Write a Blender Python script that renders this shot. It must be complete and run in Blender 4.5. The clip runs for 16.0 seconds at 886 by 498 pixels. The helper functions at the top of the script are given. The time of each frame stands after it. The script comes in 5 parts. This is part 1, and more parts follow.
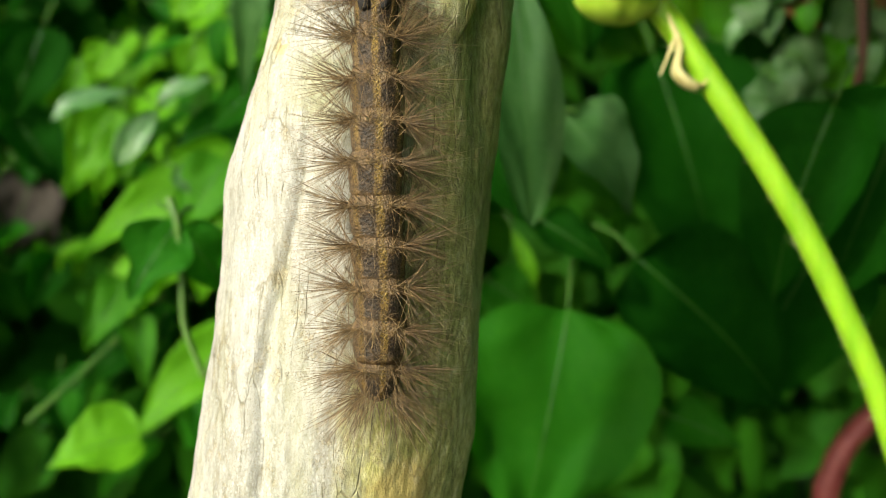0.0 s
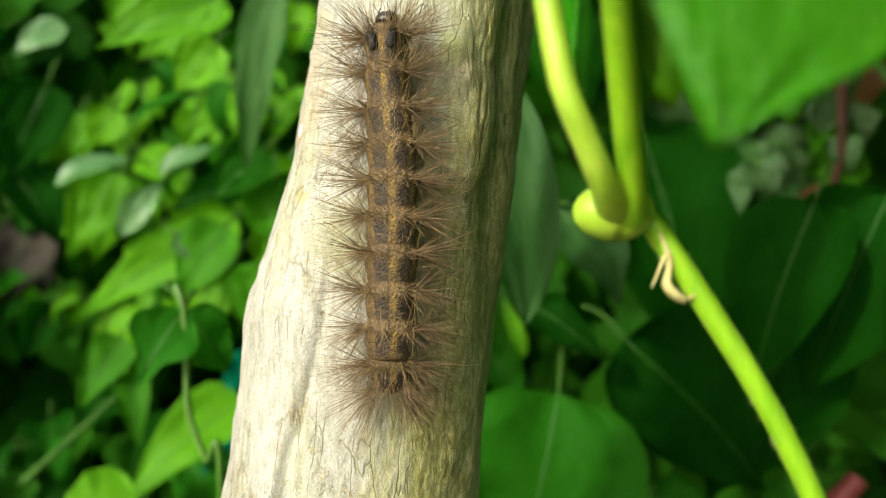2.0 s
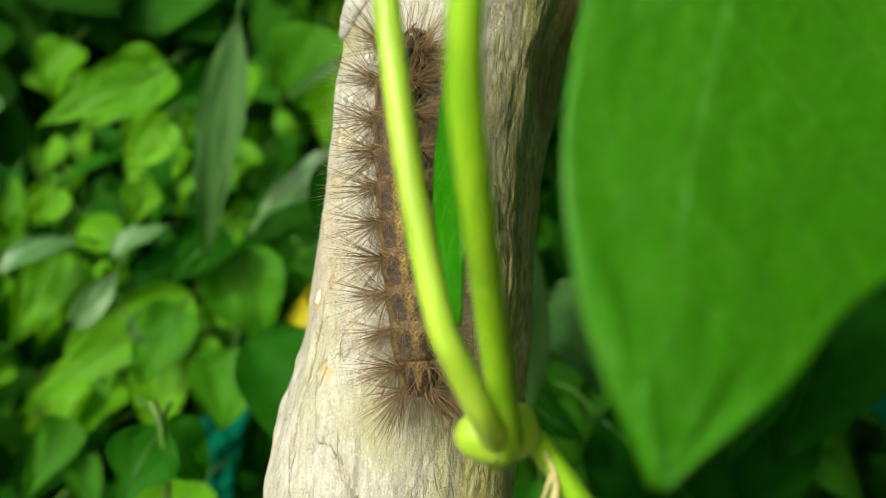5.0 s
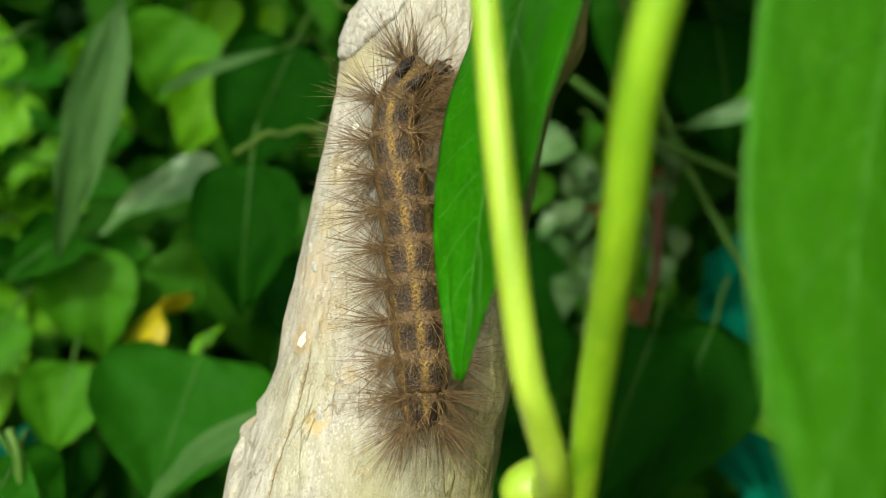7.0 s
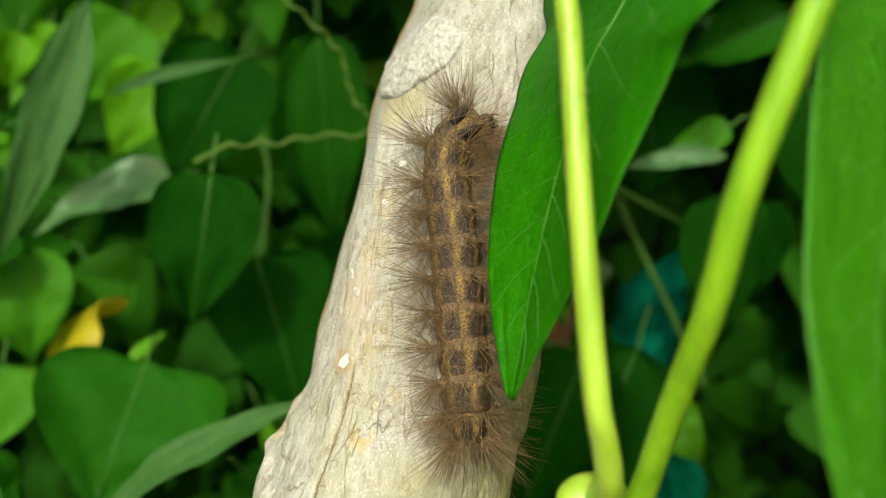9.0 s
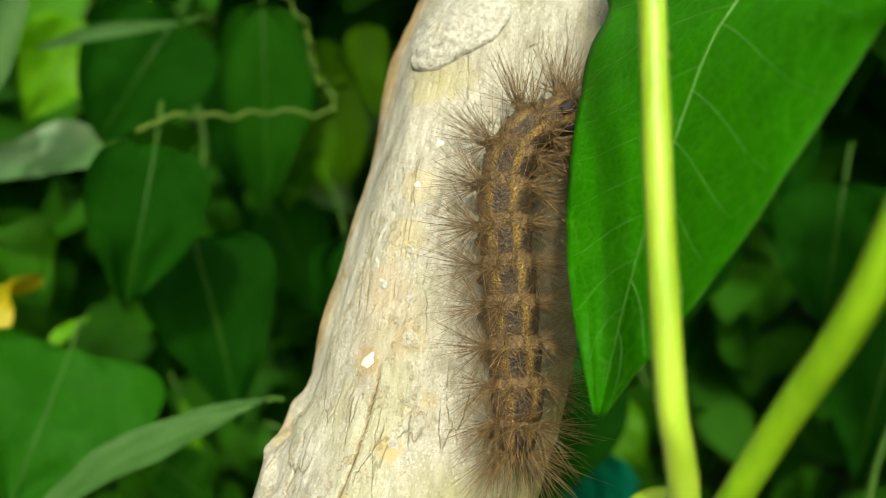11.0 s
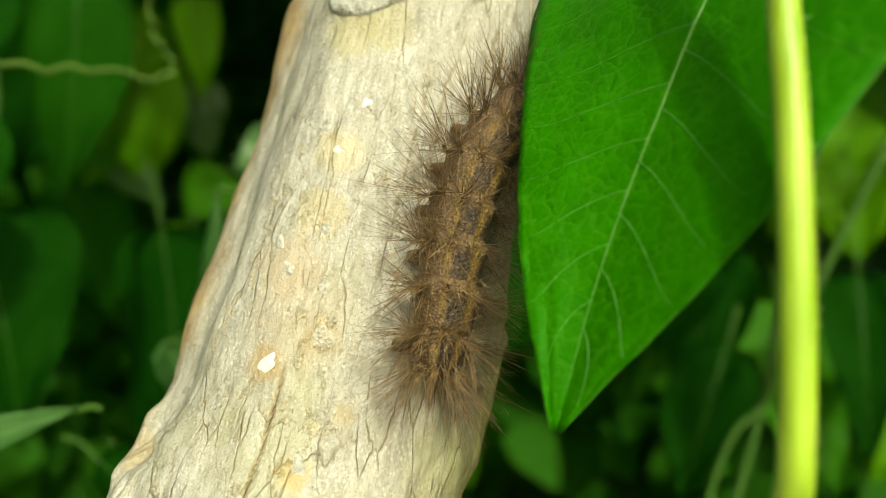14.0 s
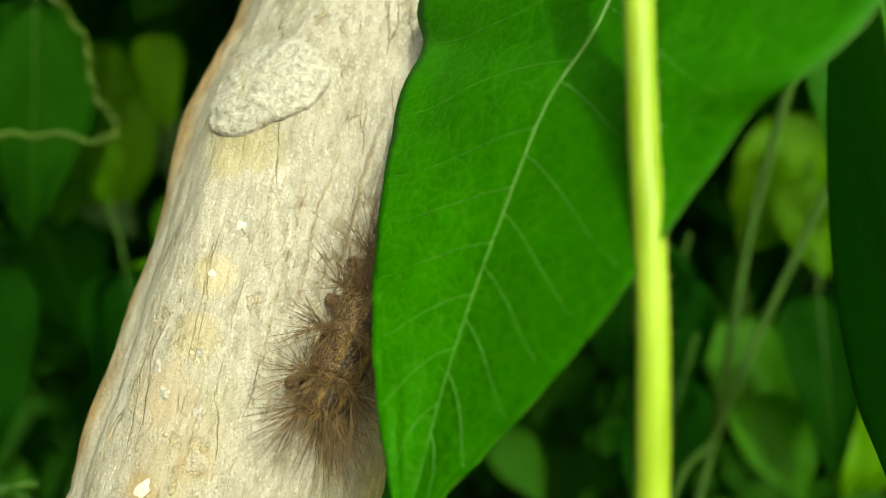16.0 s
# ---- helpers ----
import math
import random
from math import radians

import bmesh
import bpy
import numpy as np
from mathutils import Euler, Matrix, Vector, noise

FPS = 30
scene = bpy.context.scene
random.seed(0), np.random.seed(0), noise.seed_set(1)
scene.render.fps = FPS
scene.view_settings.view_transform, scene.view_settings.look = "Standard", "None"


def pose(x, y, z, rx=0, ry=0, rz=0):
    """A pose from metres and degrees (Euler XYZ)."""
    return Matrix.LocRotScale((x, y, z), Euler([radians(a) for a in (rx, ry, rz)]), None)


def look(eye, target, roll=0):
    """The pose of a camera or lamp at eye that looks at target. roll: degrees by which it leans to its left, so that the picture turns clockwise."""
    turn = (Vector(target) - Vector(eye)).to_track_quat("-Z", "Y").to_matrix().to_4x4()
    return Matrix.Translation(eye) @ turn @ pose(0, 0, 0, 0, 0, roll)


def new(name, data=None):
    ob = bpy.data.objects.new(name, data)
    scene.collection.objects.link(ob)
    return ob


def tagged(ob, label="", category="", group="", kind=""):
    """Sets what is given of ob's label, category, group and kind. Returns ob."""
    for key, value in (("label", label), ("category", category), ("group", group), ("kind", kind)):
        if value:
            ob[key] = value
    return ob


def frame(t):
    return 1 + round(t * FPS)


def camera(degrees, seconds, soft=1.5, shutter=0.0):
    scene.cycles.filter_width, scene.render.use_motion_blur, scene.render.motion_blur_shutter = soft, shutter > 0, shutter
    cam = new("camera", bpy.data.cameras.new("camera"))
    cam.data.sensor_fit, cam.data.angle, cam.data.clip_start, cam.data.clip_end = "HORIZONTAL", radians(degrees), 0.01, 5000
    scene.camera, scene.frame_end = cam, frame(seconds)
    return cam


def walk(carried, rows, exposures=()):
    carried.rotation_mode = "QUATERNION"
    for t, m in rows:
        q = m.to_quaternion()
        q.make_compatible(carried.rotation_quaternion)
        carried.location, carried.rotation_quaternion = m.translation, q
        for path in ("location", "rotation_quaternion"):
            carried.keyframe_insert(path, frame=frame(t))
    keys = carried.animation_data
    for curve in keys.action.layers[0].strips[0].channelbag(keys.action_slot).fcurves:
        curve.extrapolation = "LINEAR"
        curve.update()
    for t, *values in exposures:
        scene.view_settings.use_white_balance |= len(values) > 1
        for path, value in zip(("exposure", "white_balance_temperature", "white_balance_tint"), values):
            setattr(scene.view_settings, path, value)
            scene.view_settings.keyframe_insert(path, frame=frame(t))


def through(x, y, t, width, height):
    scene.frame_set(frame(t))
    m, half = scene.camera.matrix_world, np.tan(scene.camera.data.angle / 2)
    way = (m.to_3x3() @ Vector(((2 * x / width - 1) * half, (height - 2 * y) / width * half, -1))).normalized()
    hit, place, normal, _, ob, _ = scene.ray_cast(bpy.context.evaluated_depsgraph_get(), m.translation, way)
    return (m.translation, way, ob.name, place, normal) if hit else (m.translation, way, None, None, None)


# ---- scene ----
cam = camera(54.0, 16.0, soft=1.0)
PATH = [
    (0.0, pose(0.0100, -0.1212, 0.0011, 90.31, 0.08, 0.34)),
    (0.5, pose(0.0091, -0.1226, 0.0045, 90.61, -0.04, 0.30)),
    (1.0, pose(0.0091, -0.1250, 0.0089, 90.93, -0.35, 0.02)),
    (1.5, pose(0.0063, -0.1271, 0.0141, 91.27, -0.66, -0.53)),
    (2.0, pose(0.0064, -0.1287, 0.0162, 91.71, -1.00, -0.86)),
    (2.5, pose(0.0052, -0.1292, 0.0202, 91.84, -1.22, -1.06)),
    (3.0, pose(0.0055, -0.1291, 0.0238, 92.31, -1.44, -1.37)),
    (3.5, pose(0.0056, -0.1279, 0.0286, 92.39, -1.26, -1.51)),
    (4.0, pose(0.0049, -0.1280, 0.0325, 92.71, -1.15, -1.68)),
    (4.2, pose(0.0027, -0.1292, 0.0355, 92.33, -0.50, -2.45)),
    (6.3, pose(-0.0303, -0.1169, 0.0399, 92.24, -1.77, -13.61)),
    (6.5, pose(-0.0339, -0.1155, 0.0422, 92.42, -2.40, -15.43)),
    (7.0, pose(-0.0328, -0.1136, 0.0420, 92.90, -3.26, -20.60)),
    (7.5, pose(-0.0366, -0.1176, 0.0414, 93.10, -4.18, -22.48)),
    (8.0, pose(-0.0455, -0.1169, 0.0416, 93.31, -5.04, -23.11)),
    (8.5, pose(-0.0485, -0.1194, 0.0461, 93.57, -5.83, -26.35)),
    (9.0, pose(-0.0558, -0.1126, 0.0429, 94.14, -5.85, -29.47)),
    (9.2, pose(-0.0581, -0.1104, 0.0431, 94.32, -6.03, -30.37)),
    (11.3, pose(-0.0655, -0.0930, 0.0403, 94.78, -8.39, -38.25)),
    (11.5, pose(-0.0621, -0.0928, 0.0398, 94.94, -8.61, -38.85)),
    (12.0, pose(-0.0631, -0.0861, 0.0398, 95.11, -9.08, -40.27)),
    (12.5, pose(-0.0608, -0.0816, 0.0386, 95.37, -9.77, -41.78)),
    (13.0, pose(-0.0618, -0.0769, 0.0384, 95.85, -10.54, -43.52)),
    (13.5, pose(-0.0576, -0.0756, 0.0406, 96.70, -10.67, -47.59)),
    (14.0, pose(-0.0638, -0.0711, 0.0378, 97.80, -10.23, -51.89)),
    (14.5, pose(-0.0615, -0.0716, 0.0387, 98.36, -10.31, -54.03)),
    (15.0, pose(-0.0604, -0.0754, 0.0479, 97.75, -9.19, -53.63)),
    (15.5, pose(-0.0620, -0.0786, 0.0489, 97.65, -8.96, -53.08)),
    (16.0, pose(-0.0600, -0.0824, 0.0518, 97.03, -8.76, -51.14)),
]
walk(cam, PATH, ((0.0, -0.1, 6500, -2), (4.0, -0.3, 6650, -5), (6.5, -0.5, 6600, -4), (9.0, -0.5, 6650, -4), (12.0, -0.42, 7200, -9), (14.5, -0.45, 7400, -12), (16.0, -0.56, 7500, -14)))
cam.data.dof.use_dof = True
cam.data.dof.aperture_fstop = 19.0

# ---- daylight: a bright, hazy sky with a soft sun from behind the camera ----
SUN = Vector((-0.585, -0.675, 0.47)).normalized()
world = bpy.data.worlds.new("sky")
world.use_nodes = True
scene.world = world
sky = world.node_tree.nodes.new("ShaderNodeTexSky")
sky.sky_type, sky.sun_disc = "NISHITA", False
sky.sun_elevation, sky.sun_rotation = math.asin(SUN.z), math.atan2(SUN.x, SUN.y)
sky.dust_density = 3.0
world.node_tree.links.new(sky.outputs[0], world.node_tree.nodes["Background"].inputs[0])
world.node_tree.nodes["Background"].inputs[1].default_value = 0.33
sun = new("sun", bpy.data.lights.new("sun", "SUN"))
sun.data.energy, sun.data.angle, sun.data.color = 3.6, radians(3), (1.0, 0.97, 0.90)
sun.matrix_world = look(SUN, (0, 0, 0))


# ---- materials ----
class Nodes:
    """Short hand for building a node material."""

    def __init__(self, name):
        self.mat = bpy.data.materials.new(name)
        self.mat.use_nodes = True
        self.tree = self.mat.node_tree
        self.shader = self.tree.nodes["Principled BSDF"]
        self.out = self.tree.nodes["Material Output"]

    def add(self, kind, **inputs):
        node = self.tree.nodes.new(kind)
        for key, value in inputs.items():
            self.put(node, key.replace("_", " "), value)
        return node

    def put(self, node, key, value):
        socket = node.inputs[int(key[1:])] if key[0] == "i" and key[1:].isdigit() else node.inputs[key]
        if isinstance(value, bpy.types.NodeSocket):
            self.tree.links.new(value, socket)
        else:
            socket.default_value = value

    def math(self, op, a, b=0.0, c=0.0):
        node = self.tree.nodes.new("ShaderNodeMath")
        node.operation = op
        for k, v in enumerate((a, b, c)):
            self.put(node, "i%d" % k, v)
        return node.outputs[0]

    def ramp(self, fac, stops):
        node = self.tree.nodes.new("ShaderNodeValToRGB")
        el = node.color_ramp.elements
        while len(el) < len(stops):
            el.new(0.5)
        for e, (p, c) in zip(el, stops):
            e.position, e.color = p, (*c, 1) if len(c) == 3 else c
        self.put(node, "Fac", fac)
        return node.outputs[0]

    def mix(self, fac, a, b, mode="MIX"):
        node = self.tree.nodes.new("ShaderNodeMix")
        node.data_type, node.blend_type = "RGBA", mode
        for k, v in ((0, fac), (6, a), (7, b)):
            if not isinstance(v, bpy.types.NodeSocket) and k > 0:
                v = (*v, 1)
            self.put(node, "i%d" % k, v)
        return node.outputs[2]

    def noise(self, vector, scale, detail=4.0, rough=0.6):
        return self.add("ShaderNodeTexNoise", Vector=vector, Scale=scale, Detail=detail, Roughness=rough).outputs[0]

    def coords(self, out="Object", scale=(1, 1, 1)):
        c = self.add("ShaderNodeTexCoord").outputs[out]
        return self.add("ShaderNodeMapping", Vector=c, Scale=scale).outputs[0]

    def bump(self, height, distance, strength=1.0):
        return self.add("ShaderNodeBump", Height=height, Distance=distance, Strength=strength).outputs[0]

    def spot(self, vector, centre, size):
        """1 inside a soft-edged patch round centre, 0 outside."""
        d = self.add("ShaderNodeVectorMath", i0=vector, i1=centre)
        d.operation = "DISTANCE"
        wob = self.math("MULTIPLY", self.math("SUBTRACT", self.noise(vector, 900, 3), 0.5), size * 1.1)
        return self.add("ShaderNodeMapRange", Value=self.math("ADD", d.outputs[1], wob), From_Min=size * 0.65, From_Max=size * 1.15, To_Min=1.0, To_Max=0.0).outputs[0]


def bark_material():
    n = Nodes("smooth_grey_bark")
    p = n.coords()
    streak = n.coords(scale=(1, 1, 0.32))
    big = n.noise(n.coords(scale=(1, 1, 0.35)), 95, 3)
    fine = n.noise(streak, 900, 5, 0.7)
    grain = n.noise(p, 3200, 3, 0.7)
    col = n.ramp(big, ((0.28, (0.31, 0.287, 0.228)), (0.45, (0.39, 0.372, 0.318)), (0.60, (0.47, 0.457, 0.415)), (0.75, (0.38, 0.375, 0.28))))
    col = n.mix(0.50, col, n.ramp(fine, ((0.32, (0.22, 0.195, 0.145)), (0.46, (0.39, 0.37, 0.31)), (0.60, (0.57, 0.555, 0.51)))), "MIX")
    speck = n.add("ShaderNodeTexVoronoi", Vector=n.coords(scale=(1, 1, 0.6)), Scale=2600.0)
    pale = n.math("MULTIPLY", n.ramp(speck.outputs["Distance"], ((0.20, (1, 1, 1)), (0.45, (0, 0, 0)))), n.ramp(n.noise(p, 420, 3), ((0.44, (0, 0, 0)), (0.56, (1, 1, 1)))))
    col = n.mix(n.math("MULTIPLY", pale, 0.5), col, (0.72, 0.70, 0.65))
    col = n.mix(n.math("MULTIPLY", n.ramp(grain, ((0.34, (1, 1, 1)), (0.47, (0, 0, 0)))), 0.5), col, (0.24, 0.195, 0.11))
    green = n.ramp(n.noise(n.coords(scale=(1, 1, 0.3)), 120, 4), ((0.50, (0, 0, 0)), (0.66, (1, 1, 1))))
    col = n.mix(n.math("MULTIPLY", green, 0.36), col, (0.38, 0.37, 0.18))
    # olive algae on one flank
    xyz = n.add("ShaderNodeSeparateXYZ", Vector=p)
    flank = n.math("ADD", n.math("SUBTRACT", xyz.outputs[0], n.math("MULTIPLY", xyz.outputs[2], 0.16)), 0.0028)
    flank = n.math("ADD", flank, n.math("MULTIPLY", n.math("SUBTRACT", n.noise(n.coords(scale=(1, 1, 0.25)), 380, 5, 0.7), 0.5), 0.016))
    algae = n.add("ShaderNodeMapRange", Value=flank, From_Min=0.001, From_Max=0.0095, To_Min=0.0, To_Max=0.9).outputs[0]
    col = n.mix(algae, col, n.ramp(n.noise(streak, 1500, 4, 0.7), ((0.36, (0.22, 0.20, 0.045)), (0.50, (0.44, 0.405, 0.11)), (0.64, (0.64, 0.60, 0.28)))))
    # rusty brown strip along the far side
    rust = n.math("ADD", xyz.outputs[1], n.math("MULTIPLY", n.math("SUBTRACT", n.noise(p, 160, 4), 0.5), 0.008))
    col = n.mix(n.add("ShaderNodeMapRange", Value=rust, From_Min=0.003, From_Max=0.0065, To_Min=0.0, To_Max=0.8).outputs[0], col, n.ramp(fine, ((0.36, (0.22, 0.125, 0.035)), (0.6, (0.44, 0.29, 0.11)))))
    for centre, size, tint, amount in STAINS_AND_SHADE:
        col = n.mix(n.math("MULTIPLY", n.spot(p, centre, size), amount * 0.8), col, tint)
    # crumbs of ochre cork
    crumb = n.math("MULTIPLY", n.ramp(n.noise(n.coords(scale=(1, 1, 0.7)), 620, 6, 0.75), ((0.545, (0, 0, 0)), (0.60, (1, 1, 1)))), n.ramp(n.noise(n.coords(scale=(1, 1, 0.5)), 140, 3), ((0.47, (0, 0, 0)), (0.57, (1, 1, 1)))))
    col = n.mix(n.math("MULTIPLY", crumb, 0.5), col, n.ramp(grain, ((0.38, (0.30, 0.22, 0.09)), (0.60, (0.62, 0.53, 0.33)))))
    # thin dark fissures that run along the grain
    wav = n.add("ShaderNodeTexNoise", Vector=n.coords(scale=(1, 1, 0.25)), Scale=260.0, Detail=4.0)
    warped = n.add("ShaderNodeVectorMath", i0=n.coords(scale=(1, 1, 0.15)), i1=n.add("ShaderNodeVectorMath", i0=wav.outputs[1], i1=(0.003, 0.003, 0.003)).outputs[0])
    warped.inputs[1].links[0].from_node.operation = "MULTIPLY"
    vor = n.add("ShaderNodeTexVoronoi", Vector=warped.outputs[0], Scale=330.0)
    vor.feature = "DISTANCE_TO_EDGE"
    gap = n.ramp(vor.outputs["Distance"], ((0.0, (1, 1, 1)), (0.024, (0, 0, 0))))
    where = n.ramp(n.noise(p, 130, 3), ((0.46, (0, 0, 0)), (0.58, (1, 1, 1))))
    crack = n.math("MULTIPLY", gap, where)
    col = n.mix(n.math("MULTIPLY", crack, 0.7), col, (0.20, 0.16, 0.07))
    slit = n.add("ShaderNodeAttribute")
    slit.attribute_name = "crack"
    halo = n.ramp(slit.outputs["Fac"], ((0.28, (0, 0, 0)), (0.62, (1, 1, 1))))
    col = n.mix(n.math("MULTIPLY", n.math("MULTIPLY", halo, n.ramp(n.noise(p, 1400, 3), ((0.36, (0.25,) * 3), (0.56, (1, 1, 1))))), 0.8), col, (0.25, 0.19, 0.085))
    col = n.mix(n.math("MULTIPLY", n.ramp(slit.outputs["Fac"], ((0.84, (0, 0, 0)), (0.98, (1, 1, 1)))), 0.85), col, (0.11, 0.075, 0.032))
    n.put(n.shader, "Base Color", col)
    n.put(n.shader, "Roughness", n.ramp(fine, ((0.3, (0.70,) * 3), (0.7, (0.46,) * 3))))
    h = n.math("ADD", n.math("MULTIPLY", fine, 0.6), n.math("SUBTRACT", n.math("MULTIPLY", grain, 0.35), n.math("MULTIPLY", crack, 0.3)))
    n.put(n.shader, "Normal", n.bump(n.math("ADD", h, n.math("ADD", n.math("MULTIPLY", pale, 0.06), n.math("MULTIPLY", crumb, 0.22))), 0.00042, 1.0))
    return n.mat


def leaf_material(name, dark, light, through, gloss=0.38, veins=(0.30, 0.48, 0.16), vein_amount=0.6, island=False, shine=0.5, net=1.0):
    """A leaf with paler veins, drawn along the blade's own coordinates."""
    n = Nodes(name)
    uv = n.add("ShaderNodeSeparateXYZ", Vector=n.add("ShaderNodeTexCoord").outputs["UV"])
    u, v = n.math("ABSOLUTE", n.math("SUBTRACT", uv.outputs[0], 0.5)), uv.outputs[1]
    p = n.coords()
    blotch = n.noise(p, 70, 4)
    shift = n.add("ShaderNodeTexNoise", Vector=p, Scale=420.0, Detail=3.0)
    bent = n.add("ShaderNodeVectorMath", i0=shift.outputs[1], i1=(0.0022, 0.0022, 0.0022))
    bent.operation = "MULTIPLY"
    bent = n.add("ShaderNodeVectorMath", i0=p, i1=bent.outputs[0]).outputs[0]
    cell = n.add("ShaderNodeTexVoronoi", Vector=bent, Scale=640.0)
    cell.feature = "DISTANCE_TO_EDGE"
    lines = n.ramp(cell.outputs["Distance"], ((0.0, (1, 1, 1)), (0.08, (0, 0, 0))))
    side = n.math("FRACT", n.math("MULTIPLY", n.math("ADD", v, n.math("MULTIPLY", n.math("SUBTRACT", n.math("POWER", u, 0.85), n.math("MULTIPLY", blotch, 0.08)), -0.75)), 6.5))
    rib = n.math("LESS_THAN", n.math("ABSOLUTE", n.math("SUBTRACT", side, 0.5)), 0.028)
    mid = n.math("LESS_THAN", u, 0.012)
    vein = n.math("MAXIMUM", n.math("MULTIPLY", rib, 0.7), mid)
    if island:
        vary = n.add("ShaderNodeNewGeometry").outputs["Random Per Island"]
    else:
        vary = n.add("ShaderNodeObjectInfo").outputs["Random"]
    patchy = n.math("ADD", n.math("MULTIPLY", blotch, 0.55), n.math("MULTIPLY", n.ramp(n.noise(p, 300, 4), ((0.35, (0, 0, 0)), (0.65, (1, 1, 1)))), 0.28))
    col = n.mix(n.math("ADD", n.math("MULTIPLY", patchy, 0.95), n.math("MULTIPLY", n.math("SUBTRACT", vary, 0.25), 0.6)), dark, light)
    fine = n.add("ShaderNodeTexVoronoi", Vector=bent, Scale=1500.0)
    fine.feature = "DISTANCE_TO_EDGE"
    web = n.ramp(fine.outputs["Distance"], ((0.0, (1, 1, 1)), (0.14, (0, 0, 0))))
    col = n.mix(n.math("MULTIPLY", n.math("MULTIPLY", lines, n.noise(p, 160, 2)), 0.75 * net), col, veins)
    col = n.mix(n.math("MULTIPLY", web, 0.20 * net), col, veins)
    col = n.mix(n.math("MULTIPLY", n.ramp(n.noise(p, 2100, 4, 0.75), ((0.50, (0, 0, 0)), (0.64, (1, 1, 1)))), 0.45 * net), col, dark)
    col = n.mix(n.math("MULTIPLY", vein, vein_amount), col, veins)
    n.put(n.shader, "Base Color", col)
    n.put(n.shader, "Roughness", gloss)
    n.put(n.shader, "Specular IOR Level", shine)
    h = n.math("ADD", n.math("MULTIPLY", n.math("MINIMUM", cell.outputs["Distance"], 0.25), 0.62 * net), n.math("ADD", n.math("MULTIPLY", vein, -1.0), n.math("MULTIPLY", n.noise(p, 230, 5, 0.65), 1.5)))
    normal = n.bump(h, 0.0005, 0.6)
    n.put(n.shader, "Normal", normal)
    back = n.add("ShaderNodeBsdfTranslucent", Color=n.mix(0.6, col, through), Normal=normal)
    mix = n.add("ShaderNodeMixShader", i0=0.33, i1=n.shader.outputs[0], i2=back.outputs[0])
    n.tree.links.new(mix.outputs[0], n.out.inputs[0])
    return n.mat


def stem_material(name, a, b, rough=0.42):
    n = Nodes(name)
    c = n.noise(n.coords(scale=(1, 1, 0.15)), 420, 4)
    col = n.mix(n.ramp(c, ((0.35, (0, 0, 0)), (0.65, (1, 1, 1)))), a, b)
    n.put(n.shader, "Base Color", col)
    n.put(n.shader, "Roughness", rough)
    n.put(n.shader, "Subsurface Weight", 0.25)
    n.put(n.shader, "Subsurface Radius", (0.4, 0.9, 0.15))
    n.put(n.shader, "Subsurface Scale", 0.002)
    n.put(n.shader, "Normal", n.bump(c, 0.0003, 0.5))
    return n.mat


def plain_material(name, a, b, scale=300.0, rough=0.5, relief=0.0003, shine=0.5):
    n = Nodes(name)
    c = n.noise(n.coords(), scale, 4)
    n.put(n.shader, "Base Color", n.mix(n.ramp(c, ((0.35, (0, 0, 0)), (0.65, (1, 1, 1)))), a, b))
    n.put(n.shader, "Roughness", rough)
    n.put(n.shader, "Specular IOR Level", shine)
    n.put(n.shader, "Normal", n.bump(c, relief, 0.6))
    return n.mat


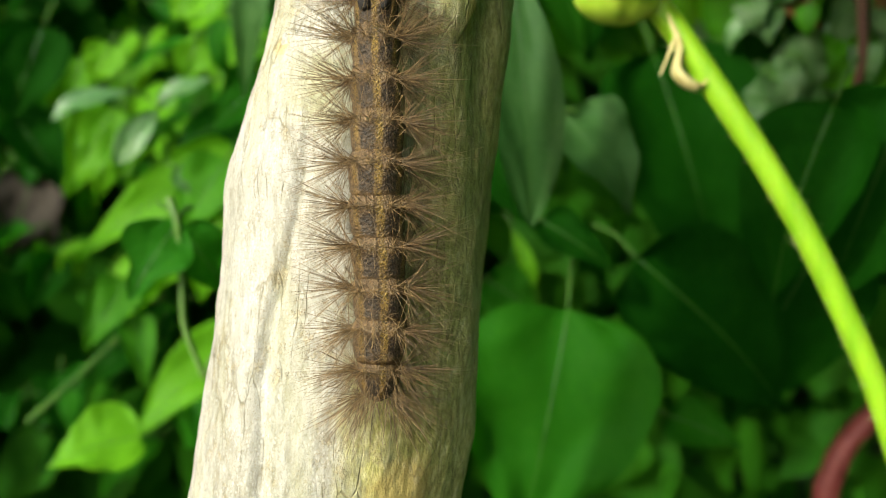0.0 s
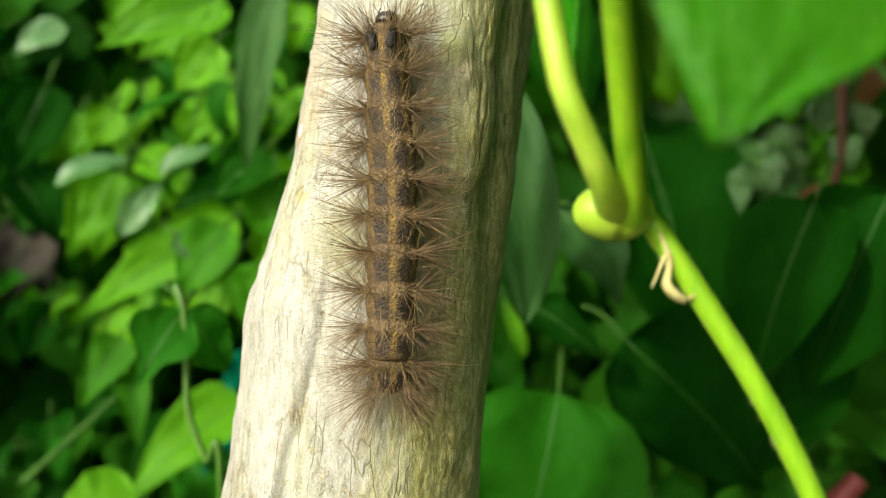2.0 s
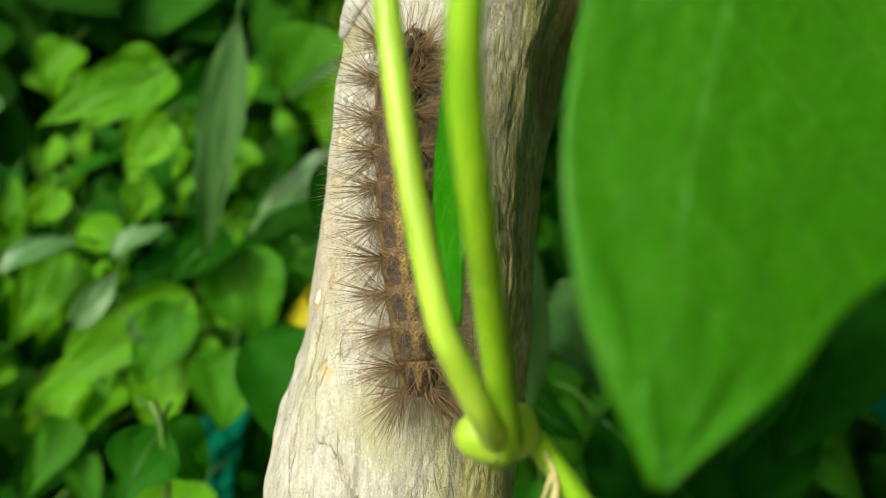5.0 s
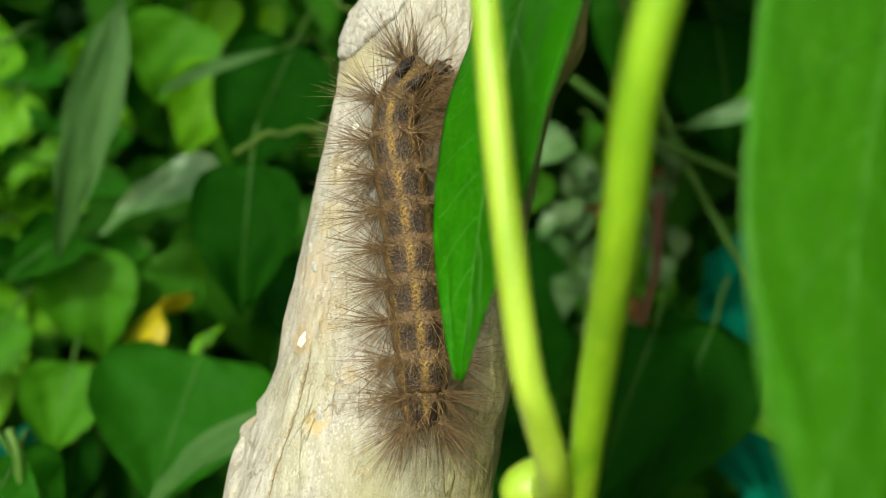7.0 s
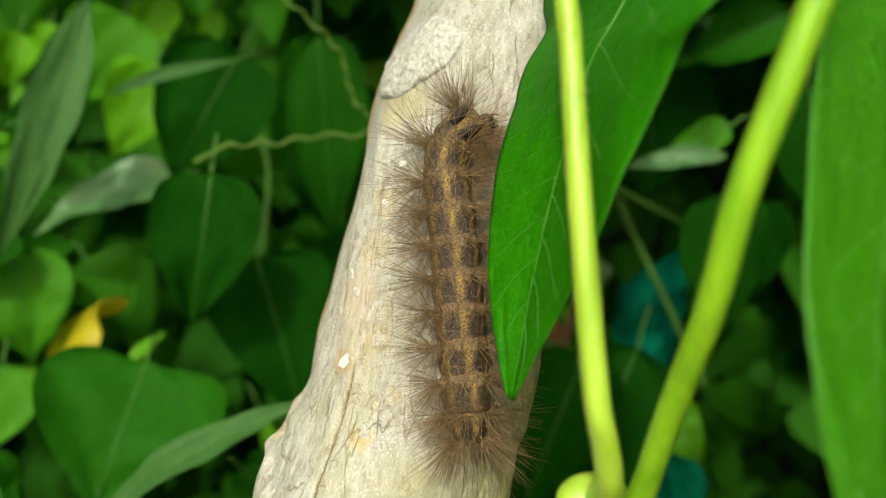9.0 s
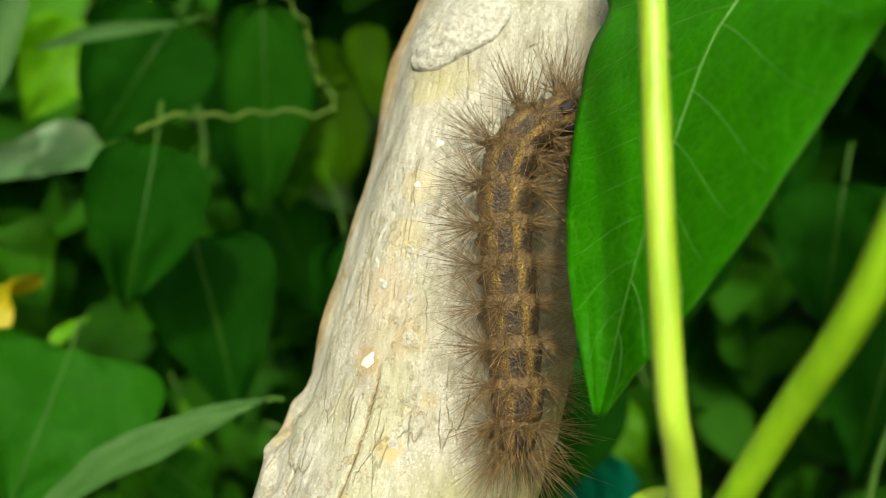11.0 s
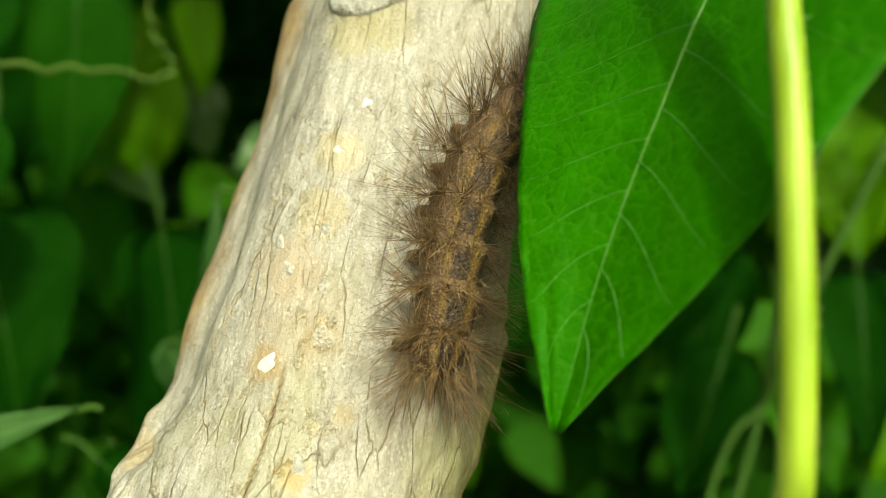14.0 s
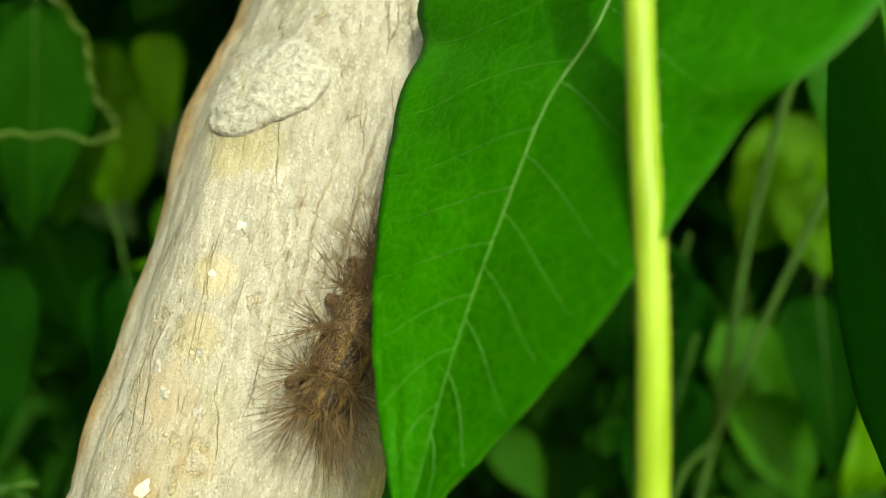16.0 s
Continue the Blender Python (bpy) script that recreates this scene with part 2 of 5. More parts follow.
def skin_material():
    """Caterpillar skin: mottled brown-grey with a yellow line along the back and along each flank."""
    n = Nodes("mottled_caterpillar_skin")
    p = n.coords()
    xyz = n.add("ShaderNodeSeparateXYZ", Vector=p)
    wob = n.math("MULTIPLY", n.math("SUBTRACT", n.noise(p, 1500, 3), 0.5), 0.0005)
    angle = n.math("ARCTAN2", n.math("ADD", xyz.outputs[0], wob), xyz.outputs[2])
    a = n.math("ABSOLUTE", angle)
    along = n.math("ABSOLUTE", xyz.outputs[1])
    mott = n.noise(p, 2300, 4, 0.75)
    col = n.ramp(mott, ((0.34, (0.036, 0.021, 0.010)), (0.5, (0.11, 0.064, 0.027)), (0.68, (0.22, 0.138, 0.060))))
    # purple-grey velvety panels on both sides of the line on the back
    patch = n.math("MULTIPLY", n.add("ShaderNodeMapRange", Value=n.math("ABSOLUTE", n.math("SUBTRACT", a, 0.52)), From_Min=0.26, From_Max=0.40, To_Min=1.0, To_Max=0.0).outputs[0],
                   n.add("ShaderNodeMapRange", Value=n.math("ABSOLUTE", n.math("ADD", n.math("ADD", xyz.outputs[1], 0.0008), n.math("MULTIPLY", n.math("SUBTRACT", n.noise(p, 900, 3), 0.5), 0.0022))), From_Min=0.0007, From_Max=0.0015, To_Min=1.0, To_Max=0.0).outputs[0])
    col = n.mix(n.math("MULTIPLY", patch, 0.92), col, n.ramp(mott, ((0.35, (0.012, 0.008, 0.006)), (0.5, (0.042, 0.027, 0.016)), (0.66, (0.12, 0.080, 0.048)))))
    vor = n.add("ShaderNodeTexVoronoi", Vector=p, Scale=4200.0)
    dots = n.ramp(vor.outputs["Distance"], ((0.22, (1, 1, 1)), (0.34, (0, 0, 0))))
    line = n.add("ShaderNodeMapRange", Value=a, From_Min=0.08, From_Max=0.20, To_Min=1.0, To_Max=0.0).outputs[0]
    flank = n.add("ShaderNodeMapRange", Value=n.math("ABSOLUTE", n.math("SUBTRACT", a, 0.98)), From_Min=0.06, From_Max=0.18, To_Min=0.62, To_Max=0.0).outputs[0]
    gold = n.math("MULTIPLY", n.math("MAXIMUM", line, flank), n.ramp(n.noise(p, 4600, 3, 0.8), ((0.40, (0.05,) * 3), (0.60, (0.85,) * 3))))
    gold = n.math("MULTIPLY", gold, n.add("ShaderNodeMapRange", Value=along, From_Min=0.0006, From_Max=0.0013, To_Min=1.0, To_Max=0.4).outputs[0])
    knob = None
    for w in (0.384, 0.873, 1.466):
        one = n.add("ShaderNodeMapRange", Value=n.math("ABSOLUTE", n.math("SUBTRACT", a, w)), From_Min=0.05, From_Max=0.2, To_Min=1.0, To_Max=0.0).outputs[0]
        knob = one if knob is None else n.math("MAXIMUM", knob, one)
    near = n.add("ShaderNodeMapRange", Value=n.math("ABSOLUTE", n.math("SUBTRACT", xyz.outputs[1], 0.0013)), From_Min=0.0002, From_Max=0.0008, To_Min=1.0, To_Max=0.0).outputs[0]
    col = n.mix(n.math("MULTIPLY", n.math("MULTIPLY", knob, near), 0.5), col, (0.26, 0.17, 0.075))
    col = n.mix(gold, col, (0.42, 0.27, 0.05))
    col = n.mix(n.math("MULTIPLY", dots, 0.5), col, (0.014, 0.009, 0.007))
    n.put(n.shader, "Base Color", col)
    n.put(n.shader, "Roughness", 0.55)
    n.put(n.shader, "Normal", n.bump(n.math("ADD", mott, vor.outputs["Distance"]), 0.0002, 0.7))
    return n.mat


# places of stains and painted shade on the bark: centre, size, colour, amount
def axis(z):
    """Centre (x, y) and radius of the branch at height z."""
    row = [np.interp(z, AXIS[:, 0], AXIS[:, k]) for k in (1, 2, 3)]
    if z > AXIS[-1, 0]:
        row[0] += (z - AXIS[-1, 0]) * 0.25
    if z < AXIS[0, 0]:
        row[0] += (z - AXIS[0, 0]) * 0.18
    return row


AXIS = np.array([
    (-0.045, -0.0095, -0.0003, 0.0183), (-0.023, -0.0054, -0.0016, 0.0183), (-0.001, -0.0028, -0.0029, 0.0176),
    (0.010, -0.0018, -0.0036, 0.0176), (0.021, 0.0000, -0.0042, 0.0168), (0.032, 0.0025, -0.0046, 0.0158),
    (0.043, 0.0041, -0.0046, 0.0156), (0.054, 0.0053, -0.0042, 0.0155), (0.065, 0.0070, -0.0036, 0.0156),
    (0.076, 0.0095, -0.0029, 0.0161), (0.098, 0.0155, -0.0017, 0.0164), (0.120, 0.0215, -0.0004, 0.0167)])


def on_branch(theta, z, lift=0.0):
    """The point on the branch at theta degrees (0 faces the camera's first place, more goes to +x) and height z."""
    cx, cy, r = axis(z)
    a = radians(theta)
    return Vector((cx + (r + lift) * math.sin(a), cy - (r + lift) * math.cos(a), z))


OCHRE, WARM, PALE, DARK = (0.50, 0.36, 0.12), (0.46, 0.37, 0.25), (0.80, 0.78, 0.72), (0.25, 0.18, 0.10)
# browns at 80 and 47 degrees mix rusty bark with painted vine shade
STAINS_AND_SHADE = [(on_branch(84, 0.0770), 0.0075, (0.44, 0.29, 0.07), 1.0), (on_branch(80, 0.0640), 0.0070, (0.26, 0.17, 0.06), 0.9), (on_branch(-47, 0.0268), 0.0017, OCHRE, 0.75), (on_branch(-62, 0.0395), 0.0050, WARM, 0.4), (on_branch(-72, 0.0445), 0.0032, WARM, 0.7),
          (on_branch(-66, 0.0500), 0.0028, (0.56, 0.46, 0.22), 0.5), (on_branch(-65, 0.0562), 0.0024, (0.56, 0.46, 0.22), 0.5),
          (on_branch(-39, 0.0322), 0.0013, (0.42, 0.32, 0.14), 0.6), (on_branch(36, -0.0275), 0.0048, OCHRE, 0.8), (on_branch(16, 0.0446), 0.0026, (0.40, 0.43, 0.16), 0.7), (on_branch(25, 0.0425), 0.0022, (0.42, 0.30, 0.18), 0.6), (on_branch(43, 0.0298), 0.0018, (0.44, 0.35, 0.08), 0.7), (on_branch(47, 0.0425), 0.0030, (0.20, 0.13, 0.06), 0.6),
          (on_branch(-114, 0.0255), 0.0026, (0.40, 0.30, 0.14), 0.7), (on_branch(-69, 0.0353), 0.0019, (0.36, 0.25, 0.10), 0.75), (on_branch(-53.5, 0.0384), 0.0019, (0.38, 0.28, 0.13), 0.6), (on_branch(-60, 0.0700), 0.0030, (0.42, 0.38, 0.18), 0.6), (on_branch(-24, 0.0215), 0.0050, (0.38, 0.37, 0.20), 0.4), (on_branch(-6, 0.0200), 0.0060, (0.34, 0.34, 0.15), 0.5), (on_branch(4, 0.0290), 0.0050, (0.34, 0.33, 0.14), 0.5), (on_branch(-72, 0.0690), 0.0034, (0.42, 0.38, 0.20), 0.8)]

BARK = bark_material()
SCAR = plain_material("pale_corky_scar", (0.33, 0.315, 0.27), (0.56, 0.55, 0.51), 1500.0, 0.6, 0.0007)
PAD = plain_material("pale_lenticel", (0.36, 0.32, 0.24), (0.56, 0.53, 0.45), 2400.0, 0.7, 0.0007)
FLAKE = plain_material("white_bark_flake", (0.72, 0.69, 0.60), (0.86, 0.84, 0.78), 900.0, 0.6)
LEAF_NEAR = leaf_material("fresh_green_leaf", (0.010, 0.105, 0.0006), (0.040, 0.275, 0.0015), (0.07, 0.42, 0.002), 0.55, (0.10, 0.37, 0.022), 0.2, shine=0.08, net=0.75)
# darker copy of the near leaf's green, its weaker light put into colour
LEAF_BROAD = leaf_material("dimmed_green_leaf", (0.016, 0.098, 0.0008), (0.050, 0.232, 0.0020), (0.10, 0.44, 0.002), 0.50, (0.11, 0.31, 0.03), 0.2, shine=0.16, net=1.0)
# LIGHT, FRESH, MID, DEEP, DARK: greens with each spot's light and shade painted in
LEAF_LIGHT = leaf_material("lit_yellow_green_leaf", (0.055, 0.21, 0.004), (0.14, 0.39, 0.008), (0.24, 0.64, 0.008), 0.45, (0.18, 0.38, 0.03), 0.3, shine=0.12)
LEAF_MID = leaf_material("mid_green_leaf", (0.009, 0.075, 0.002), (0.026, 0.15, 0.005), (0.06, 0.36, 0.004), 0.6, (0.05, 0.19, 0.012), 0.25, shine=0.07)
LEAF_DARK = leaf_material("shade_dark_green_leaf", (0.003, 0.029, 0.0010), (0.008, 0.060, 0.0020), (0.014, 0.13, 0.003), 0.7, (0.02, 0.10, 0.006), 0.3, shine=0.03)
LEAF_FRESH = leaf_material("fresh_thicket_leaf", (0.025, 0.125, 0.003), (0.070, 0.250, 0.006), (0.12, 0.44, 0.006), 0.55, (0.08, 0.26, 0.02), 0.25, shine=0.12)
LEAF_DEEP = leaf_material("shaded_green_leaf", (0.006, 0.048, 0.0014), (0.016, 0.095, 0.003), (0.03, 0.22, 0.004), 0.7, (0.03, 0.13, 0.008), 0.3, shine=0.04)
LEAF_GREY = leaf_material("dull_grey_green_leaf", (0.022, 0.095, 0.014), (0.085, 0.20, 0.045), (0.06, 0.24, 0.02), 0.6, (0.08, 0.18, 0.05), 0.3, shine=0.25)
LEAF_YELLOW = leaf_material("yellowed_leaf", (0.42, 0.36, 0.006), (0.62, 0.54, 0.01), (0.6, 0.5, 0.02), 0.5, (0.42, 0.34, 0.03), 0.3)
LEAF_PALE = leaf_material("pale_mottled_leaf", (0.018, 0.08, 0.010), (0.12, 0.21, 0.08), (0.12, 0.3, 0.06), 0.5, (0.12, 0.20, 0.08), 0.4, shine=0.3)
# pale base colour adds painted sky sheen to the leaf's own gloss
LEAF_GLOSSY = leaf_material("sky_pale_glossy_leaf", (0.05, 0.17, 0.035), (0.15, 0.30, 0.10), (0.12, 0.34, 0.05), 0.34, (0.16, 0.26, 0.12), 0.3, shine=0.55)
LEAF_GREY_BROWN = leaf_material("grey_brown_stand_in_leaf", (0.035, 0.028, 0.022), (0.10, 0.085, 0.07), (0.05, 0.04, 0.03), 0.7, (0.08, 0.06, 0.05), 0.3, shine=0.2)
LEAF_RUST = leaf_material("rust_brown_leaf", (0.08, 0.035, 0.008), (0.20, 0.09, 0.016), (0.18, 0.07, 0.015), 0.6, (0.3, 0.1, 0.03), 0.3)
FOLIAGE = leaf_material("hedge_leaf", (0.004, 0.040, 0.002), (0.040, 0.18, 0.005), (0.08, 0.36, 0.006), 0.65, (0.06, 0.18, 0.02), 0.25, island=True, shine=0.08)
STEM = stem_material("pale_green_vine_stem", (0.27, 0.43, 0.022), (0.42, 0.60, 0.060))
STEM_BRIGHT = stem_material("yellow_green_vine_stem", (0.17, 0.37, 0.008), (0.29, 0.52, 0.018))
BROWN = stem_material("red_brown_twig", (0.055, 0.020, 0.010), (0.10, 0.038, 0.018), 0.7)
STALK = stem_material("green_leaf_stalk", (0.05, 0.13, 0.012), (0.09, 0.19, 0.02))
# darker copy of the stalk green, with shade put into the colour
DIM_STALK = stem_material("shaded_stalk", (0.025, 0.085, 0.004), (0.045, 0.12, 0.006), 0.9)
TENDRIL = stem_material("olive_tendril", (0.040, 0.095, 0.004), (0.075, 0.14, 0.008), 0.8)
RIB = stem_material("leaf_rib", (0.03, 0.11, 0.008), (0.05, 0.15, 0.014))
FUZZ = plain_material("pale_stem_hair", (0.40, 0.48, 0.14), (0.58, 0.64, 0.30), 900.0, 0.5)
DRY = plain_material("dried_stipule", (0.42, 0.36, 0.12), (0.60, 0.54, 0.26), 900.0, 0.6)
SKIN = skin_material()
HAIR = plain_material("brown_bristle", (0.068, 0.040, 0.017), (0.38, 0.25, 0.118), 1500.0, 0.3)
BLACK = plain_material("glossy_black_chitin", (0.006, 0.005, 0.005), (0.014, 0.011, 0.010), 900.0, 0.28)
PLATE = plain_material("rough_black_plate", (0.008, 0.006, 0.006), (0.022, 0.017, 0.015), 1500.0, 0.75)
FOOT = plain_material("brown_leg_skin", (0.10, 0.06, 0.03), (0.20, 0.12, 0.06), 1200.0, 0.5)
TEAL = plain_material("teal_plastic_sheet", (0.001, 0.080, 0.042), (0.003, 0.125, 0.070), 40.0, 0.9, 0.0004, 0.1)
RED = plain_material("dull_red_stem", (0.20, 0.028, 0.03), (0.29, 0.065, 0.062), 200.0, 0.5)
SOIL = plain_material("dark_leaf_litter", (0.020, 0.016, 0.010), (0.06, 0.05, 0.03), 30.0, 0.9, 0.01)
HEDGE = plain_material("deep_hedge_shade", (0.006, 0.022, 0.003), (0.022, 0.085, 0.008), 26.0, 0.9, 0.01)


# ---- mesh helpers ----
def part(name, bm, material, parent=None, label=""):
    """Links a bmesh, or (verts, faces), as one smooth mesh object under a parent."""
    me = bpy.data.meshes.new(name)
    if isinstance(bm, tuple):
        me.from_pydata([tuple(v) for v in bm[0]], [], [tuple(f) for f in bm[1]])
    else:
        bm.to_mesh(me)
        bm.free()
    me.polygons.foreach_set("use_smooth", [True] * len(me.polygons))
    me.materials.append(material)
    ob = new(name, me)
    ob.parent = parent
    if label:
        ob["label"] = label
    return ob


def spline(points, n):
    """n points along a smooth curve through the given ones."""
    pts = [Vector(p) for p in points]
    if len(pts) == 2:
        return [pts[0].lerp(pts[1], k / (n - 1)) for k in range(n)]
    ext = [2 * pts[0] - pts[1], *pts, 2 * pts[-1] - pts[-2]]
    out = []
    for k in range(n):
        s = k / (n - 1) * (len(pts) - 1)
        i = min(int(s), len(pts) - 2)
        f = s - i
        a, b, c, d = ext[i:i + 4]
        out.append(0.5 * ((2 * b) + (c - a) * f + (2 * a - 5 * b + 4 * c - d) * f * f + (3 * b - a - 3 * c + d) * f ** 3))
    return out


def tube(points, radius, sides=10, n=24, rough=0.0, flat=1.0):
    """(verts, faces) of a tapered tube; radius is a function of 0..1 along it."""
    path = spline(points, n)
    verts, faces = [], []
    up = Vector((0.31, 0.17, 0.93))
    for k, p in enumerate(path):
        d = (path[min(k + 1, n - 1)] - path[max(k - 1, 0)]).normalized()
        if abs(d.dot(up)) > 0.97:
            up = Vector((0.93, 0.2, 0.1))
        x = d.cross(up).normalized()
        y = d.cross(x)
        r = radius(k / (n - 1))
        for j in range(sides):
            a = 2 * math.pi * j / sides
            q = r * (1 + rough * noise.noise(Vector((p.x * 300, p.y * 300, p.z * 300 + j))))
            verts.append(p + x * (q * math.cos(a)) + y * (q * flat * math.sin(a)))
    for k in range(n - 1):
        for j in range(sides):
            i = (j + 1) % sides
            faces.append((k * sides + j, k * sides + i, (k + 1) * sides + i, (k + 1) * sides + j))
    faces.append(tuple(range(sides))[::-1])
    faces.append(tuple((n - 1) * sides + j for j in range(sides)))
    return verts, faces


def heart(v, notch=0.16, full=0.70):
    """Half width, 0..1, of a heart-shaped leaf at v, from the tip (0) to the stalk (1)."""
    rise = min(1.0, (v / full)) ** 1.12
    if v > full:
        s = (v - full) / (1 - full)
        rise = math.sqrt(max(0.0, 1 - s ** 2.2)) * 0.97 + 0.03
    return max(0.012, math.sin(min(1.0, rise) * math.pi / 2) if v <= full else rise)


def acute(v):
    """Half width of a broad leaf with a drawn-out point."""
    r = v / 0.78
    if r <= 1:
        return max(0.004, r * (1.25 - 0.25 * r ** 3))
    return math.sqrt(max(0.0, 1 - ((v - 0.78) / 0.22) ** 2.4)) * 0.98 + 0.02


def profile(*widths):
    """Half width as a smooth curve through widths at even steps from tip to stalk."""
    line = [max(0.02, p.x) for p in spline([(w, 0, 0) for w in widths], 200)]
    return lambda v: line[int(v * 199)]


def lance(v):
    return max(0.02, math.sin(math.pi * min(1, v ** 0.85)) ** 0.8)


def blade(mid, side_left, side_right, wide_left, wide_right, shape=heart, nv=36, nu=9, wave=0.0, cup=0.0, lobe=0.10, seed=0):
    """(verts, faces, uvs) of a leaf blade: mid runs from tip to stalk; the sides are directions; cup lifts the edges; lobe pushes the base back past the stalk."""
    path = spline(mid, nv)
    verts, uvs, faces = [], [], []
    sr = Vector(side_right).normalized()
    shapes = shape if isinstance(shape, tuple) else (shape, shape)
    for k, p in enumerate(path):
        v = k / (nv - 1)
        sl = Vector(side_left(v) if callable(side_left) else side_left).normalized()
        d = (path[min(k + 1, nv - 1)] - path[max(k - 1, 0)]).normalized()
        for j in range(-nu, nu + 1):
            u = j / nu
            s = sr if u > 0 else sl
            w = (wide_right if u > 0 else wide_left) * shapes[u > 0](v) * abs(u)
            side = (s - d * s.dot(d)).normalized()
            up = (sl - d * sl.dot(d)).normalized().cross(d)
            q = p + side * w
            q += up * (cup * w * abs(u) + wave * noise.noise(Vector((v * 3.1 + seed * 7.7, u * 1.9, seed))) * abs(u) ** 0.6)
            q += up * (wave * 0.35 * noise.noise(Vector((v * 9 + seed * 3.3, u * 5, 4.2))) * abs(u) ** 0.5)
            q += d * (lobe * max(0.0, v - 0.6) * 2.5 * w - 0.10 * w * (1 - v) * 0)
            verts.append(q)
            uvs.append((0.5 + 0.5 * u, v))
    m = 2 * nu + 1
    for k in range(nv - 1):
        for j in range(m - 1):
            faces.append((k * m + j, k * m + j + 1, (k + 1) * m + j + 1, (k + 1) * m + j))
    return verts, faces, uvs


def leaf_part(name, data, material, parent=None, thick=0.0, label=""):
    verts, faces, uvs = data
    ob = part(name, (verts, faces), material, parent, label)
    layer = ob.data.uv_layers.new(name="UVMap")
    layer.data.foreach_set("uv", [c for loop in ob.data.loops for c in uvs[loop.vertex_index]])
    if thick:
        mod = ob.modifiers.new("thickness", "SOLIDIFY")
        mod.thickness, mod.offset = thick, 0.0
    return ob


# ---- the branch ----
def bell(x, w):
    return np.exp(-(x / w) ** 2)


def crack_lines():
    rng = random.Random(5)
    rows = [(-57, 0.014, 0.0375, 1.2, 0.85), (-40, 0.046, 0.068, 0.8, 0.6), (-33, 0.052, 0.074, 0.8, 0.6), (-50, 0.058, 0.071, 0.7, 0.6), (-26, 0.044, 0.062, 0.7, 0.6), (-20, 0.050, 0.076, 0.8, 0.6), (-82, 0.000, 0.030, 0.8, 0.7), (33, 0.0345, 0.0425, 1.0, 0.6), (38, 0.0315, 0.0425, 1.0, 0.6), (42, 0.036, 0.0415, 0.8, 0.5), (-22, -0.045, 0.012, 0.3, 0.6)]
    for _ in range(95):
        a = rng.uniform(-0.03, 0.08) if rng.random() < 0.35 else rng.uniform(0.035, 0.08)
        rows.append((rng.uniform(-100, 75), a, a + rng.uniform(0.002, 0.010), rng.uniform(0.25, 0.65), rng.uniform(0.30, 0.50)))
    return rows


CRACKS = crack_lines()


def cracks(theta, z):
    """Depth, 0..1, of the thin wavy cracks along the bark."""
    deep = np.zeros_like(theta)
    for k, (c, a, b, amount, wide) in enumerate(CRACKS):
        if z[0] <= a or z[0] >= b:
            continue
        q = (z[0] - a) / (b - a)
        line = c + sum(a * noise.noise(Vector((z[0] * w, k * 7.3, a))) for a, w in ((2.0, 130), (0.7, 520), (0.45, 2400))) - (z[0] - a) * 250 * (k % 3 == 0)
        d = (theta - line + 180) % 360 - 180
        deep = np.maximum(deep, amount * min(1, 6 * q, 6 * (1 - q)) * bell(d, wide))
    if 0.0255 < z[0] < 0.0415:
        deep = np.maximum(deep, 0.9 * bell((theta - tongue(z) - 0.9 + 180) % 360 - 180, 0.55))
    return deep


def relief(theta, z):
    """Small lumps of the bark."""
    a = radians(theta)
    return noise.noise(Vector((math.sin(a) * 5, math.cos(a) * 5, z * 150))) * 0.00035 + noise.noise(Vector((math.sin(a) * 22, math.cos(a) * 22, z * 500))) * 0.00012


def skin_height(theta, z):
    return float(branch_surface(np.array([theta]), np.array([z]))[0]) + relief(theta, z)


def tongue(z):
    """Where the edge of the raised tongue of bark runs, in degrees, at height z."""
    return np.interp(z, (0.0258, 0.0285, 0.0319, 0.0349, 0.0372, 0.0404, 0.0430), (35, 41, 47, 54, 55, 52, 44))


# broad swellings and hollows of the flanks: rows by angle, columns by height, in millimetres
LUMP_ANGLES = (-135, -115, -95, -75, 60, 85, 105)
LUMP_HEIGHTS = ((-0.020, 0.020), (0.0, 0.012), (0.012, 0.008), (0.020, 0.006), (0.028, 0.008), (0.040, 0.011), (0.052, 0.011), (0.064, 0.009), (0.074, 0.010), (0.088, 0.014))
LUMPS = np.array((
    (-0.02, -0.04, -0.17, -1.54, -0.19, 1.04, -0.40, -0.64, 1.07, -0.13),
    (-0.15, -0.66, -2.99, -0.03, -1.71, -1.51, -0.98, -0.82, -0.55, -1.91),
    (-0.72, -0.59, -1.00, -0.05, 0.01, 0.23, -0.12, -0.60, -0.21, -1.49),
    (-0.46, -0.19, 0.34, -0.34, -0.41, 0.22, -0.13, 0.95, 0.36, -1.49),
    (0.03, -0.02, -0.13, -0.46, -1.07, -1.65, -1.58, -1.04, -1.59, -0.67),
    (0.77, -0.14, -0.10, 0.24, 0.31, -0.71, -1.52, -0.67, -1.02, -0.46),
    (0.19, 0.51, 0.35, 0.14, 0.46, 0.59, 0.55, 1.33, 0.64, 0.06),
))


def swell(theta, z):
    """Height of those swellings, in metres."""
    up = np.array([bell(z - c, w) for c, w in LUMP_HEIGHTS])
    out = np.zeros_like(theta)
    for a, row in zip(LUMP_ANGLES, LUMPS):
        out = out + bell((theta - a + 180) % 360 - 180, 13) * np.tensordot(row, up, 1)
    return out * 0.001


